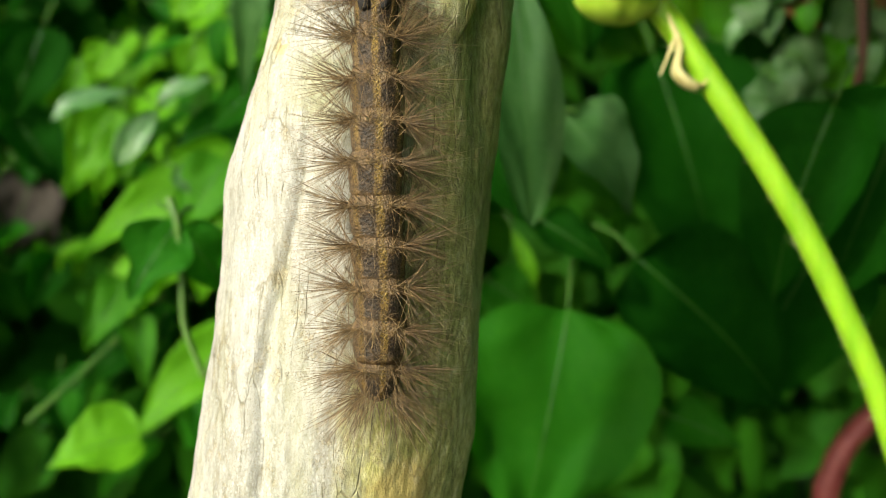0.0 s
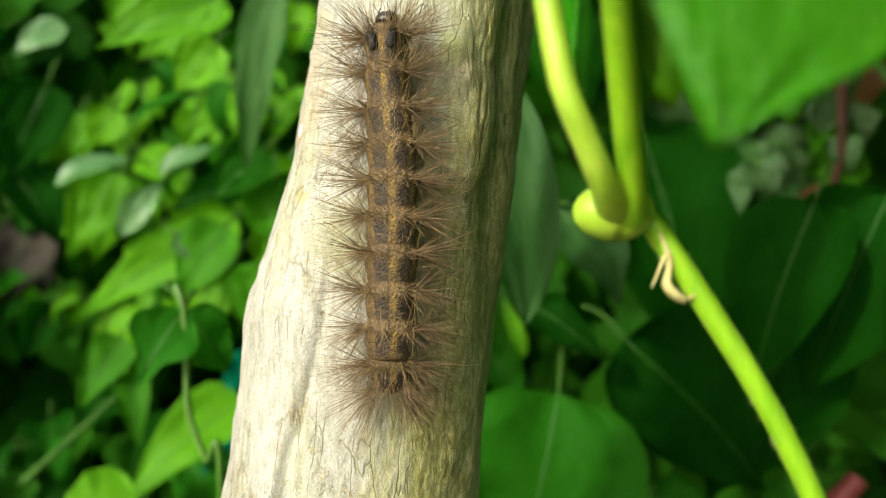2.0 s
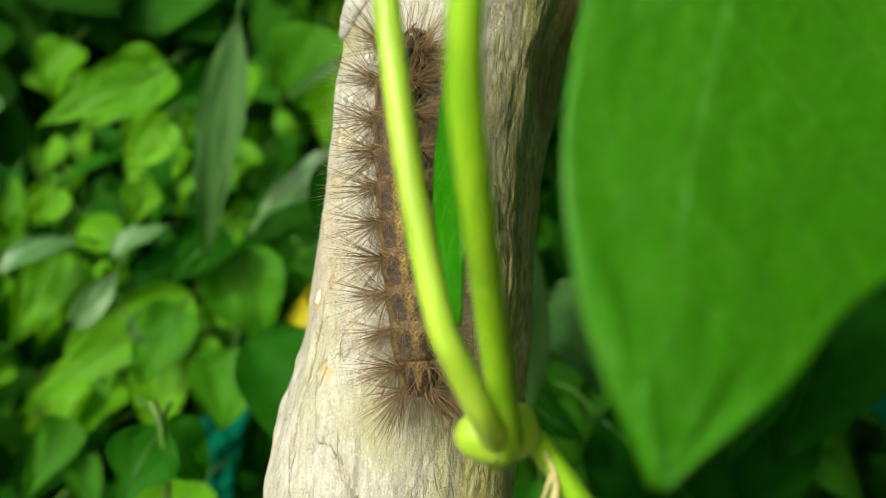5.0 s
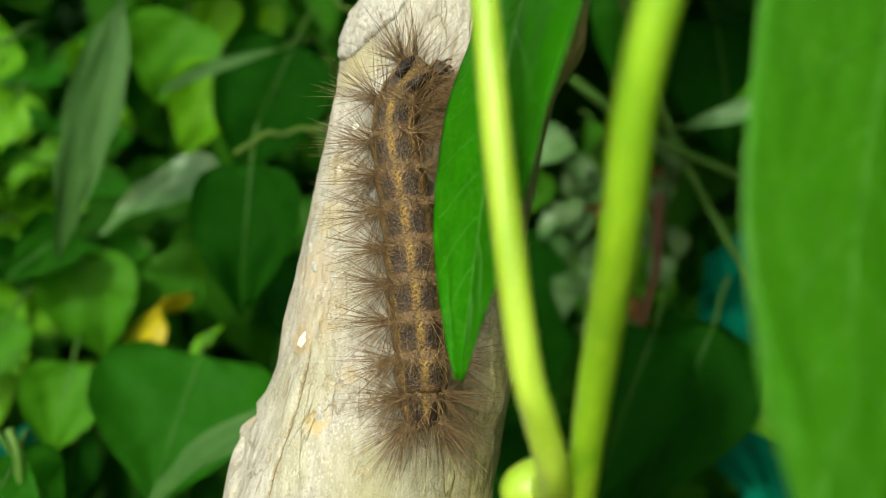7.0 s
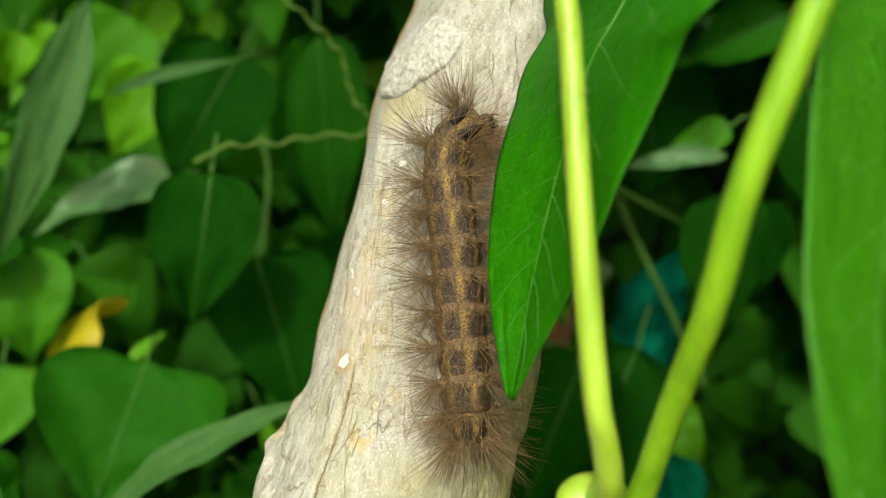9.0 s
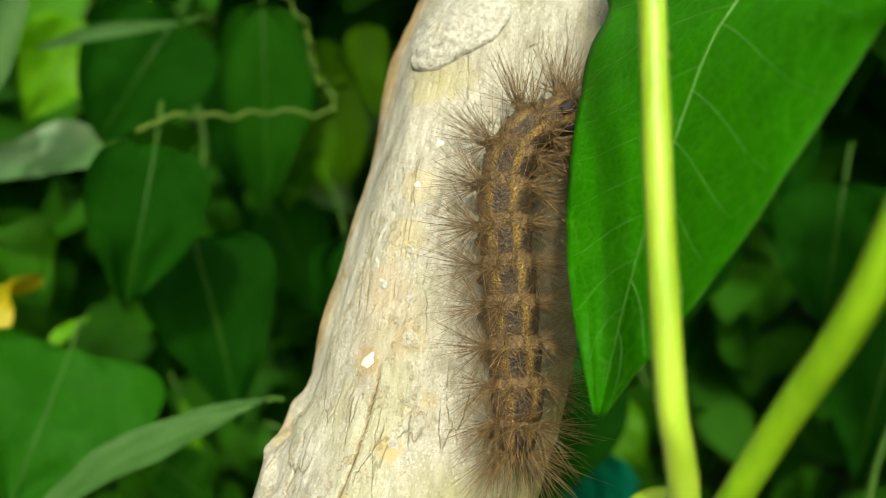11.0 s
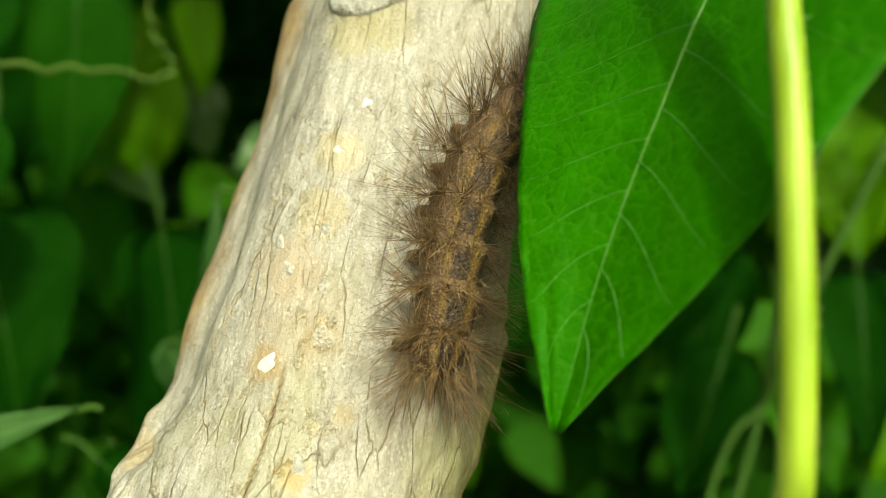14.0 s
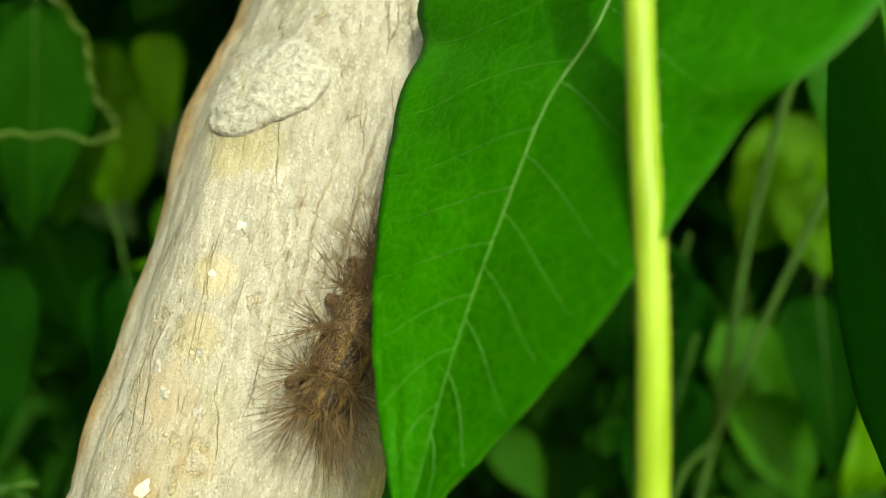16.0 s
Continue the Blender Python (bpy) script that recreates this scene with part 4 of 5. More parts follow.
VEIN = stem_material("pale_leaf_vein", (0.085, 0.29, 0.03), (0.15, 0.36, 0.06))
SIDE_VEIN = stem_material("green_side_vein", (0.050, 0.25, 0.012), (0.095, 0.32, 0.03))


def add_veins(leaf, data, nv, nu, thick, rib):
    """Raised midrib and side veins on the side of a blade that faces away from the branch."""
    verts, m = data[0], 2 * nu + 1
    c = (nv // 2) * m + nu
    out = (verts[c + 2] - verts[c - 2]).cross(verts[c + m] - verts[c - m]).normalized()
    out *= -0.00012 if out.dot(Vector((-1, -1, 0.2))) < 0 else 0.00013
    mid = [verts[k * m + nu] + out * 0.6 for k in range(0, nv, 3)]
    part("midrib", tube(mid, lambda s: thick * (0.75 + 1.0 * s), 6, 40), rib, leaf)
    for edge in (0, m - 1):
        part("margin", tube([verts[k * m + edge] for k in range(0, nv, 2)], lambda s: 0.00006, 5, nv), SIDE_VEIN, leaf)
    for start in (0.16, 0.25, 0.34, 0.43, 0.52, 0.61, 0.72, 0.83):
        for side in (-1, 1):
            line = []
            for q in np.linspace(0.0, 0.90, 8):
                k = (start - 0.02 * side - 0.17 * q ** 1.2 + 0.05 * q ** 4) * (nv - 1)
                j = nu + side * q * nu
                k0, j0 = int(max(0, min(nv - 2, k))), int(max(0, min(m - 2, j)))
                fk, fj = min(1, max(0, k - k0)), min(1, max(0, j - j0))
                line.append((verts[k0 * m + j0] * (1 - fj) + verts[k0 * m + j0 + 1] * fj) * (1 - fk) + (verts[(k0 + 1) * m + j0] * (1 - fj) + verts[(k0 + 1) * m + j0 + 1] * fj) * fk + out)
            part("vein", tube(line, lambda s: thick * (0.66 - 0.40 * s), 5, 24), SIDE_VEIN, leaf)


# ---- leaves behind ----
def single_leaf(base, tip, width, face, material, label, shape=heart, bend=0.1, seed=0, stalk=None, ratio=1.0, cup=0.30):
    """A leaf from its stalk end to its tip (mm); face: the way its upper side looks."""
    b, t = Vector(base) * 0.001, Vector(tip) * 0.001
    along = t - b
    nrm = Vector(face).normalized()
    side = along.cross(nrm).normalized()
    nrm = side.cross(along).normalized()
    ln = along.length
    mid = [t - nrm * bend * ln * 0.9, t - along * 0.33 + nrm * bend * ln * 0.25, t - along * 0.66 + nrm * bend * ln * 0.4, b]
    thing = tagged(new("leaf"), label, "leaf", "leaves behind the branch")
    thing.location = b
    w = width * 0.0005
    data = blade([p - b for p in mid], -side, side, w, w * ratio, shape, 22, 6, 0.15 * width * 0.001, cup, 0.10, seed)
    bl = leaf_part("blade", data, material, thing)
    verts = data[0]
    part("midrib", tube([verts[k * 13 + 6] for k in range(0, 22, 3)], lambda s: 0.00008 + 0.00013 * s, 5, 14), RIB, bl)
    s = Vector(stalk) * 0.001 - b if stalk else along * -0.22 - nrm * 0.007 + Vector((0, 0, 0.002))
    part("stalk", tube([Vector((0, 0, 0)), s * 0.5 + Vector((0, 0, 0.12 * s.length)), s], lambda q: 0.0005, 6, 10), DIM_STALK, thing)
    return thing


F1, F2 = (0.1, -1, 0.35), (-0.4, -0.9, 0.3)
lobed = profile(0.03, 0.30, 0.42, 0.95, 0.98, 0.62, 0.10)
wavy = profile(0.03, 0.30, 0.50, 0.78, 0.80, 1.0, 0.90, 0.78, 0.40, 0.05)
LEAVES = (
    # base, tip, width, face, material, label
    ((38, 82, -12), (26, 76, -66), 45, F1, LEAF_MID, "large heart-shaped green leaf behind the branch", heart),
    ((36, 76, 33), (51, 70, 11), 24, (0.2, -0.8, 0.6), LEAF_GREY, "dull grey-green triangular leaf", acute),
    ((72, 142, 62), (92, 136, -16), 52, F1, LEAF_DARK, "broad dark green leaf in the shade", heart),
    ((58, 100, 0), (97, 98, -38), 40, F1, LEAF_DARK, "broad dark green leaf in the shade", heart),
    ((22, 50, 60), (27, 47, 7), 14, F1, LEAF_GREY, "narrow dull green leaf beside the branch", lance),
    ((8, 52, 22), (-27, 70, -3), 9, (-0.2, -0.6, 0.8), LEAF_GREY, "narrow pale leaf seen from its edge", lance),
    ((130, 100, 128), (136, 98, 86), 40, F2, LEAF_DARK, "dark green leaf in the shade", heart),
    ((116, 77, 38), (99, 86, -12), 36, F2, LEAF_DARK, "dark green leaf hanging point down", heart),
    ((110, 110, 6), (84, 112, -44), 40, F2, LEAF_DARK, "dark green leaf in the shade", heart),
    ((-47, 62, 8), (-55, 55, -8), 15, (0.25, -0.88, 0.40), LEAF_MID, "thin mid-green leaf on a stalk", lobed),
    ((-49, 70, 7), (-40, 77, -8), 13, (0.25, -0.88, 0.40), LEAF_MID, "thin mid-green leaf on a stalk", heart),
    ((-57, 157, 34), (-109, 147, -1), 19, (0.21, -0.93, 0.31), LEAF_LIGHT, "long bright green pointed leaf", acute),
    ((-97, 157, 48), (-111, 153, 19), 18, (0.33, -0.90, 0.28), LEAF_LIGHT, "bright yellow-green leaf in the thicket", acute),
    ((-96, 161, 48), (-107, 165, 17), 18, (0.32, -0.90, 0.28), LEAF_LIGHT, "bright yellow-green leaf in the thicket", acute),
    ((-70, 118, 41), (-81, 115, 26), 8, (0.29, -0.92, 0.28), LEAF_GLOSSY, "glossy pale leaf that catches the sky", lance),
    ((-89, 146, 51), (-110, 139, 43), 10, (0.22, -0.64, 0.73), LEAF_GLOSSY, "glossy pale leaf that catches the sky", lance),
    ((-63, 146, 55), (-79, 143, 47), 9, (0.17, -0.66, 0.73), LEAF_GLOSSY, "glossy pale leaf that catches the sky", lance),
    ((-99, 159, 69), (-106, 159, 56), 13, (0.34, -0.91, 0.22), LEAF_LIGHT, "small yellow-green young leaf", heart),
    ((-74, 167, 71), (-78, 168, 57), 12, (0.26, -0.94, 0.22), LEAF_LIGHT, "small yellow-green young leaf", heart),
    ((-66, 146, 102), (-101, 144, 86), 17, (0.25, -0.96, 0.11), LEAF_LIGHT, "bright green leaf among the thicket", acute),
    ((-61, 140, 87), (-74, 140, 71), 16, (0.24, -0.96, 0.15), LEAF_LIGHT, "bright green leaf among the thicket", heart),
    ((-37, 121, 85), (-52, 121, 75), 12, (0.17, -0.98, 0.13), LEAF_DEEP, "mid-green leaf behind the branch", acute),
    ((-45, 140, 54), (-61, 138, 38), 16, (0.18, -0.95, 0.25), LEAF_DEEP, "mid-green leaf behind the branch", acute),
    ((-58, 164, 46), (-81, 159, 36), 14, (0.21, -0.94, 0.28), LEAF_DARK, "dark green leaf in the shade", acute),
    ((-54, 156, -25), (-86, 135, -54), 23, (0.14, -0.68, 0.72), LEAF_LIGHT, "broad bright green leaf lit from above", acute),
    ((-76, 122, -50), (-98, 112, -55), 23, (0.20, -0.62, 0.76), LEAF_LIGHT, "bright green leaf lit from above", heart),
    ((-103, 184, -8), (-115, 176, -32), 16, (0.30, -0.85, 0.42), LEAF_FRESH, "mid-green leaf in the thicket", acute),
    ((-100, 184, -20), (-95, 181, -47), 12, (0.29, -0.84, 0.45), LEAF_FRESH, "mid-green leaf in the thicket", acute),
    # two grey-brown blades stand in for a dull trunk-like patch far behind
    ((-169, 254, 36), (-179, 250, 1), 30, (0.39, -0.86, 0.33), LEAF_GREY_BROWN, "grey-brown leaf shape for a trunk-like patch in deep shade", heart),
    ((-179, 260, 38), (-166, 267, 3), 25, (0.41, -0.85, 0.33), LEAF_GREY_BROWN, "grey-brown leaf shape for a trunk-like patch in deep shade", heart),
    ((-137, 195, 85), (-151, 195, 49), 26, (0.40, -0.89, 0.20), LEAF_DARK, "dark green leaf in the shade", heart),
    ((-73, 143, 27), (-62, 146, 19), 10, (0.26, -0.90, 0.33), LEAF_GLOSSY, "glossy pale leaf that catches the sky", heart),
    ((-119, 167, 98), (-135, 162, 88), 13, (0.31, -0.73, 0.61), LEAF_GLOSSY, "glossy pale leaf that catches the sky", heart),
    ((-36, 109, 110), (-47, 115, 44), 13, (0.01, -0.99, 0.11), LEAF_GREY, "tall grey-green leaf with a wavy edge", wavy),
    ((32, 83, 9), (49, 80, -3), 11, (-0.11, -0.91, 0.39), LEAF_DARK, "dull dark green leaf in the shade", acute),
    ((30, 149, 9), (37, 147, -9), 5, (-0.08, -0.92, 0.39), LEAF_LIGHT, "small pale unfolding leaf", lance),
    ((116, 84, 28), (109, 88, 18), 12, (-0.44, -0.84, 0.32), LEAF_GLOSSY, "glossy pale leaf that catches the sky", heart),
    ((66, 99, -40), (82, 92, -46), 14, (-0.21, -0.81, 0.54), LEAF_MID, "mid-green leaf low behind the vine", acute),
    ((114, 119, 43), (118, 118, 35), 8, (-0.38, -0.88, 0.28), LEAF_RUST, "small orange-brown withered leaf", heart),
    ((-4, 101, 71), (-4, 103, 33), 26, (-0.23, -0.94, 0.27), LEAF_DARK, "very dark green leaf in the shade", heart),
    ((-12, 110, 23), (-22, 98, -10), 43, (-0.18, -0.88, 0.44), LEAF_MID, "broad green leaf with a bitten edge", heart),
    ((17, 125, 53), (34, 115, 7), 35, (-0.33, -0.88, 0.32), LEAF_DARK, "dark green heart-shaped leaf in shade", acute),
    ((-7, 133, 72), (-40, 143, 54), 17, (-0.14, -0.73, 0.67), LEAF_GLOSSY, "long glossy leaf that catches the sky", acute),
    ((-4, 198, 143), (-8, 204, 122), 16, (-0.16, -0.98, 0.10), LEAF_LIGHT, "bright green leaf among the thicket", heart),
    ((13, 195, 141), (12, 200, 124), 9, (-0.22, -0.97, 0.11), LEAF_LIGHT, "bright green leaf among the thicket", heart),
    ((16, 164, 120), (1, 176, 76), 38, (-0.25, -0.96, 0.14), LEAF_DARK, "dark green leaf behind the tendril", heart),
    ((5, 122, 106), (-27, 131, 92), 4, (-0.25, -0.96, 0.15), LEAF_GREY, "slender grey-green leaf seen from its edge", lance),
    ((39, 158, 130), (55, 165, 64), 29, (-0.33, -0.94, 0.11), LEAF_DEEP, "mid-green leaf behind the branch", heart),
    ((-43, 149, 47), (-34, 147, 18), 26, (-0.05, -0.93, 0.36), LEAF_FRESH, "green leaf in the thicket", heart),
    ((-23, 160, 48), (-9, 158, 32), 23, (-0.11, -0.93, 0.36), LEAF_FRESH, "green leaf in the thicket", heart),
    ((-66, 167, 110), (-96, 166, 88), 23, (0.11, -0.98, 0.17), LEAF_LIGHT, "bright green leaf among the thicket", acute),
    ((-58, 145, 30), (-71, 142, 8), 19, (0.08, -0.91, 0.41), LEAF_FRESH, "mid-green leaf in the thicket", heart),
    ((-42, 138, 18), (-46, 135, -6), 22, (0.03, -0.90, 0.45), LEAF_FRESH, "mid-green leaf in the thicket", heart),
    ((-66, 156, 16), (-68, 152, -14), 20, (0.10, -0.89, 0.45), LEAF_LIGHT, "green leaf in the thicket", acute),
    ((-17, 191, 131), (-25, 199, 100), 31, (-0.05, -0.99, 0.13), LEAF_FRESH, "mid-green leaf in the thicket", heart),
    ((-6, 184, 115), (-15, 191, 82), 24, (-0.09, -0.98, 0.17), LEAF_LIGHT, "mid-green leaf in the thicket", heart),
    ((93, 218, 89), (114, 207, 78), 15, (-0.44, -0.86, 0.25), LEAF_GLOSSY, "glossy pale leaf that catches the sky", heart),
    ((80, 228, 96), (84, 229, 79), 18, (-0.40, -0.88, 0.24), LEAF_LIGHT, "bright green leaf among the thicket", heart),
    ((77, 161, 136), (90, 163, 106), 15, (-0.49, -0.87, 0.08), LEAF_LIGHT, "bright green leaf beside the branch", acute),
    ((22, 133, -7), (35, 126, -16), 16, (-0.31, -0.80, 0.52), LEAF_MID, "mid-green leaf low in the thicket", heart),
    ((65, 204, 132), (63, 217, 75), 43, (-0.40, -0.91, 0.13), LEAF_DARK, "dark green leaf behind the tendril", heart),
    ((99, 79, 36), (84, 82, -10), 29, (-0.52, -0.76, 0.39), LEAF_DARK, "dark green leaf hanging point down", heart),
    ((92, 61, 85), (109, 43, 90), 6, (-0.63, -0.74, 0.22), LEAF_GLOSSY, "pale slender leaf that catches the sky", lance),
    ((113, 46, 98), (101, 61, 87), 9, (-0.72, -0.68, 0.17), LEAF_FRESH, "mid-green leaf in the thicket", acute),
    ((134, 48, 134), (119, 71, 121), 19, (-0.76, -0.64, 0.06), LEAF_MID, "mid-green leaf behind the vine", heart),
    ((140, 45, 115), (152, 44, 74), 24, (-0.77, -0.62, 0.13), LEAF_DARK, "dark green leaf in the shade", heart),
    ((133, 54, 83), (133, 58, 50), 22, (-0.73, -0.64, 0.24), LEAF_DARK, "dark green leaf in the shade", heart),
    ((129, 133, 79), (132, 133, 69), 11, (-0.53, -0.80, 0.27), LEAF_RUST, "small orange-brown withered leaf", heart),
    ((117, 132, 52), (122, 129, 45), 8, (-0.49, -0.80, 0.34), LEAF_RUST, "small orange-brown withered leaf", heart),
    ((237, 3, 146), (238, 35, 103), 40, (-0.96, -0.26, 0.11), LEAF_LIGHT, "round bright green sunlit leaf", heart),
    ((233, 9, 129), (242, 3, 96), 27, (-0.95, -0.28, 0.15), LEAF_LIGHT, "round bright green sunlit leaf", heart),
    ((247, -1, 182), (261, 10, 134), 27, (-0.97, -0.24, 0.02), LEAF_FRESH, "mid-green leaf in the thicket", heart),
    ((165, 20, 84), (165, 25, 37), 24, (-0.89, -0.39, 0.25), LEAF_DARK, "dark green leaf hanging point down", heart),
    ((206, -5, 87), (210, -14, 32), 24, (-0.93, -0.25, 0.26), LEAF_DARK, "dark green leaf hanging point down", acute),
    ((253, -22, 56), (249, -5, 26), 25, (-0.92, -0.17, 0.35), LEAF_LIGHT, "young bright green leaf low in the thicket", heart),
    ((89, -40, 129), (112, -58, 50), 24, (-0.97, -0.25, -0.07), LEAF_MID, "large green leaf hanging on edge", acute),
    ((222, 17, 54), (227, -3, 23), 23, (-0.89, -0.30, 0.36), LEAF_FRESH, "mid-green leaf in the thicket", heart),
    ((160, 13, 57), (157, 19, 13), 23, (-0.88, -0.36, 0.31), LEAF_DARK, "dark green leaf in the shade", heart),
    ((122, 52, 82), (124, 56, 42), 23, (-0.78, -0.58, 0.22), LEAF_DARK, "dark green leaf in the shade", heart),
    ((149, 25, 91), (153, 29, 51), 30, (-0.87, -0.45, 0.19), LEAF_DARK, "dark green leaf in the shade", heart),
    ((125, 77, 23), (135, 67, 8), 16, (-0.68, -0.59, 0.43), LEAF_LIGHT, "small bright green leaf below the branch", heart),
    ((107, 169, 89), (101, 175, 71), 19, (-0.31, -0.94, 0.15), LEAF_FRESH, "green leaf behind the vine", heart),
    ((132, 168, 99), (128, 175, 79), 17, (-0.38, -0.91, 0.13), LEAF_FRESH, "green leaf behind the vine", heart),
    ((98, 166, 67), (94, 171, 49), 16, (-0.29, -0.93, 0.21), LEAF_LIGHT, "bright green leaf behind the vine", heart),
    ((124, 179, 66), (117, 185, 45), 19, (-0.34, -0.91, 0.22), LEAF_GREY, "dull grey-green leaf behind the vine", acute),
    ((141, 158, 79), (135, 164, 62), 12, (-0.41, -0.89, 0.18), LEAF_GLOSSY, "glossy pale leaf that catches the sky", heart),
    ((154, 159, 93), (150, 167, 72), 15, (-0.45, -0.88, 0.15), LEAF_RUST, "orange-brown withered leaf behind the vine", heart),
    ((142, 173, 56), (133, 180, 37), 19, (-0.39, -0.88, 0.25), LEAF_FRESH, "green leaf behind the vine", acute),
    ((84, 211, 128), (108, 209, 80), 37, (-0.45, -0.88, 0.14), LEAF_LIGHT, "green leaf beside the branch", heart),
    ((80, 218, 78), (104, 209, 36), 30, (-0.42, -0.87, 0.27), LEAF_DEEP, "shaded green leaf beside the branch", heart),
    ((64, 226, 128), (80, 228, 91), 33, (-0.38, -0.92, 0.14), LEAF_LIGHT, "green leaf behind the tendril", heart),
    ((93, 81, 136), (92, 94, 102), 24, (-0.54, -0.84, 0.03), LEAF_MID, "mid-green leaf behind the vine", heart),
    ((111, 210, 123), (128, 205, 99), 25, (-0.51, -0.84, 0.19), LEAF_GLOSSY, "glossy pale leaf that catches the sky", acute),
    ((77, 212, 140), (98, 212, 97), 33, (-0.43, -0.89, 0.13), LEAF_LIGHT, "green leaf behind the tendril", heart),
    ((80, 215, 100), (81, 218, 69), 28, (-0.42, -0.87, 0.24), LEAF_FRESH, "green leaf in the thicket", heart),
    ((238, 27, 81), (243, 16, 33), 31, (-0.90, -0.32, 0.29), LEAF_FRESH, "green leaf behind the stalks", heart),
)


def make_leaves():
    for k, (b, t, w, f, mat, label, shape) in enumerate(LEAVES):
        single_leaf(b, t, w, f, mat, label, shape, 0.10, k, Vector(b) + Vector((3, -1, 0.5)) if k in (1, 4, 5) else None)
    rng = random.Random(23)
    for k in range(120):
        x, y, z = rng.uniform(-190, -30), rng.uniform(195, 320), rng.uniform(-90, 150)
        b = Vector((x, y, z))
        # low and far-left leaves get the dark green in place of real shade
        painted_shade = z < -14 or x < -0.43 * (y + 105)
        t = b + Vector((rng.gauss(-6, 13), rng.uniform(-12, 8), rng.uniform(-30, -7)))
        single_leaf(b, t, rng.uniform(0.5, 0.8) * (t - b).length, (rng.uniform(-0.9, 0.6), -0.8, rng.uniform(-0.1, 1.3)), (LEAF_DARK if painted_shade else LEAF_LIGHT) if rng.random() < 0.75 else LEAF_MID, "dark green leaf deep in the thicket" if painted_shade else "bright green leaf among the thicket", rng.choice((heart, acute, acute, lance)), rng.uniform(0.05, 0.3), 50 + k, cup=rng.uniform(0.1, 0.7))
    for k in range(30):
        c = rng.choice(((-84, 150, 46), (-70, 160, 84), (-96, 165, 18), (-62, 140, 20), (-104, 190, 90), (-50, 170, 60)))
        b = Vector(c) + Vector((rng.gauss(0, 18), rng.uniform(20, 70), rng.gauss(0, 15)))
        t = b + Vector((rng.gauss(-4, 9), rng.uniform(-8, 8), rng.uniform(-19, 2)))
        single_leaf(b, t, rng.uniform(0.45, 0.75) * (t - b).length, (rng.uniform(-0.9, 0.6), -0.7, rng.uniform(0.0, 1.4)), LEAF_LIGHT if rng.random() < 0.7 else LEAF_MID, "small bright green leaf in a clump", rng.choice((acute, lance, heart)), rng.uniform(0.05, 0.35), 300 + k, cup=rng.uniform(0.1, 0.8))
    for k in range(34):
        x = rng.uniform(96, 132)
        b = Vector((x, 125 - 0.5 * (x - 100) + rng.uniform(-6, 6), rng.uniform(30, 108)))
        t = b + Vector((rng.gauss(0, 7), rng.uniform(-6, 6), rng.uniform(-15, -6)))
        single_leaf(b, t, rng.uniform(0.6, 0.95) * (t - b).length, (rng.uniform(-0.9, 0.3), -0.8, rng.uniform(-0.2, 0.9)), (LEAF_PALE if k % 4 else LEAF_GLOSSY) if k % 5 else LEAF_FRESH, "small pale mottled leaf among the thicket" if k % 5 else "small bright green leaf among the thicket", rng.choice((heart, acute)), rng.uniform(0.1, 0.4), 140 + k)
    single_leaf((110, 134, 76), (116, 128, 66), 9, (-0.4, -0.9, 0.2), LEAF_RUST, "small rust-brown withered leaf", heart, 0.3, 171)
    # yellowed leaf, curled like a crescent
    thing = tagged(new("leaf"), "curled yellow dying leaf", "leaf", "leaves behind the branch")
    data = blade([Vector(p) * 0.001 for p in ((-12, 148, 37), (-21, 149, 34), (-25, 149, 27), (-26, 149, 20), (-20, 148, 19), (-13, 147, 19))], (0.5, -0.7, 0.5), (-0.5, 0.7, -0.5), 0.009, 0.009, lance, 24, 6, 0.002, 0.3, 0.0, 5)
    leaf_part("blade", data, LEAF_YELLOW, thing)
    curl = tagged(new("leaf"), "small curled yellow-green leaf tip", "leaf", "leaves behind the branch")
    data = blade([Vector(p) * 0.001 for p in ((-5, 126, 30), (-9, 126, 27), (-12, 126, 23), (-12, 126, 17))], (0.8, -0.4, 0.3), (-0.8, 0.4, -0.3), 0.002, 0.002, lance, 18, 4, 0.001, 0.3, 0.0, 6)
    leaf_part("blade", data, LEAF_LIGHT, curl)
    part("stalk", tube([Vector(p) * 0.001 for p in ((-13, 147, 19), (-8, 150, 8), (-4, 156, -10))], lambda s: 0.0007, 6, 10), STALK, thing)


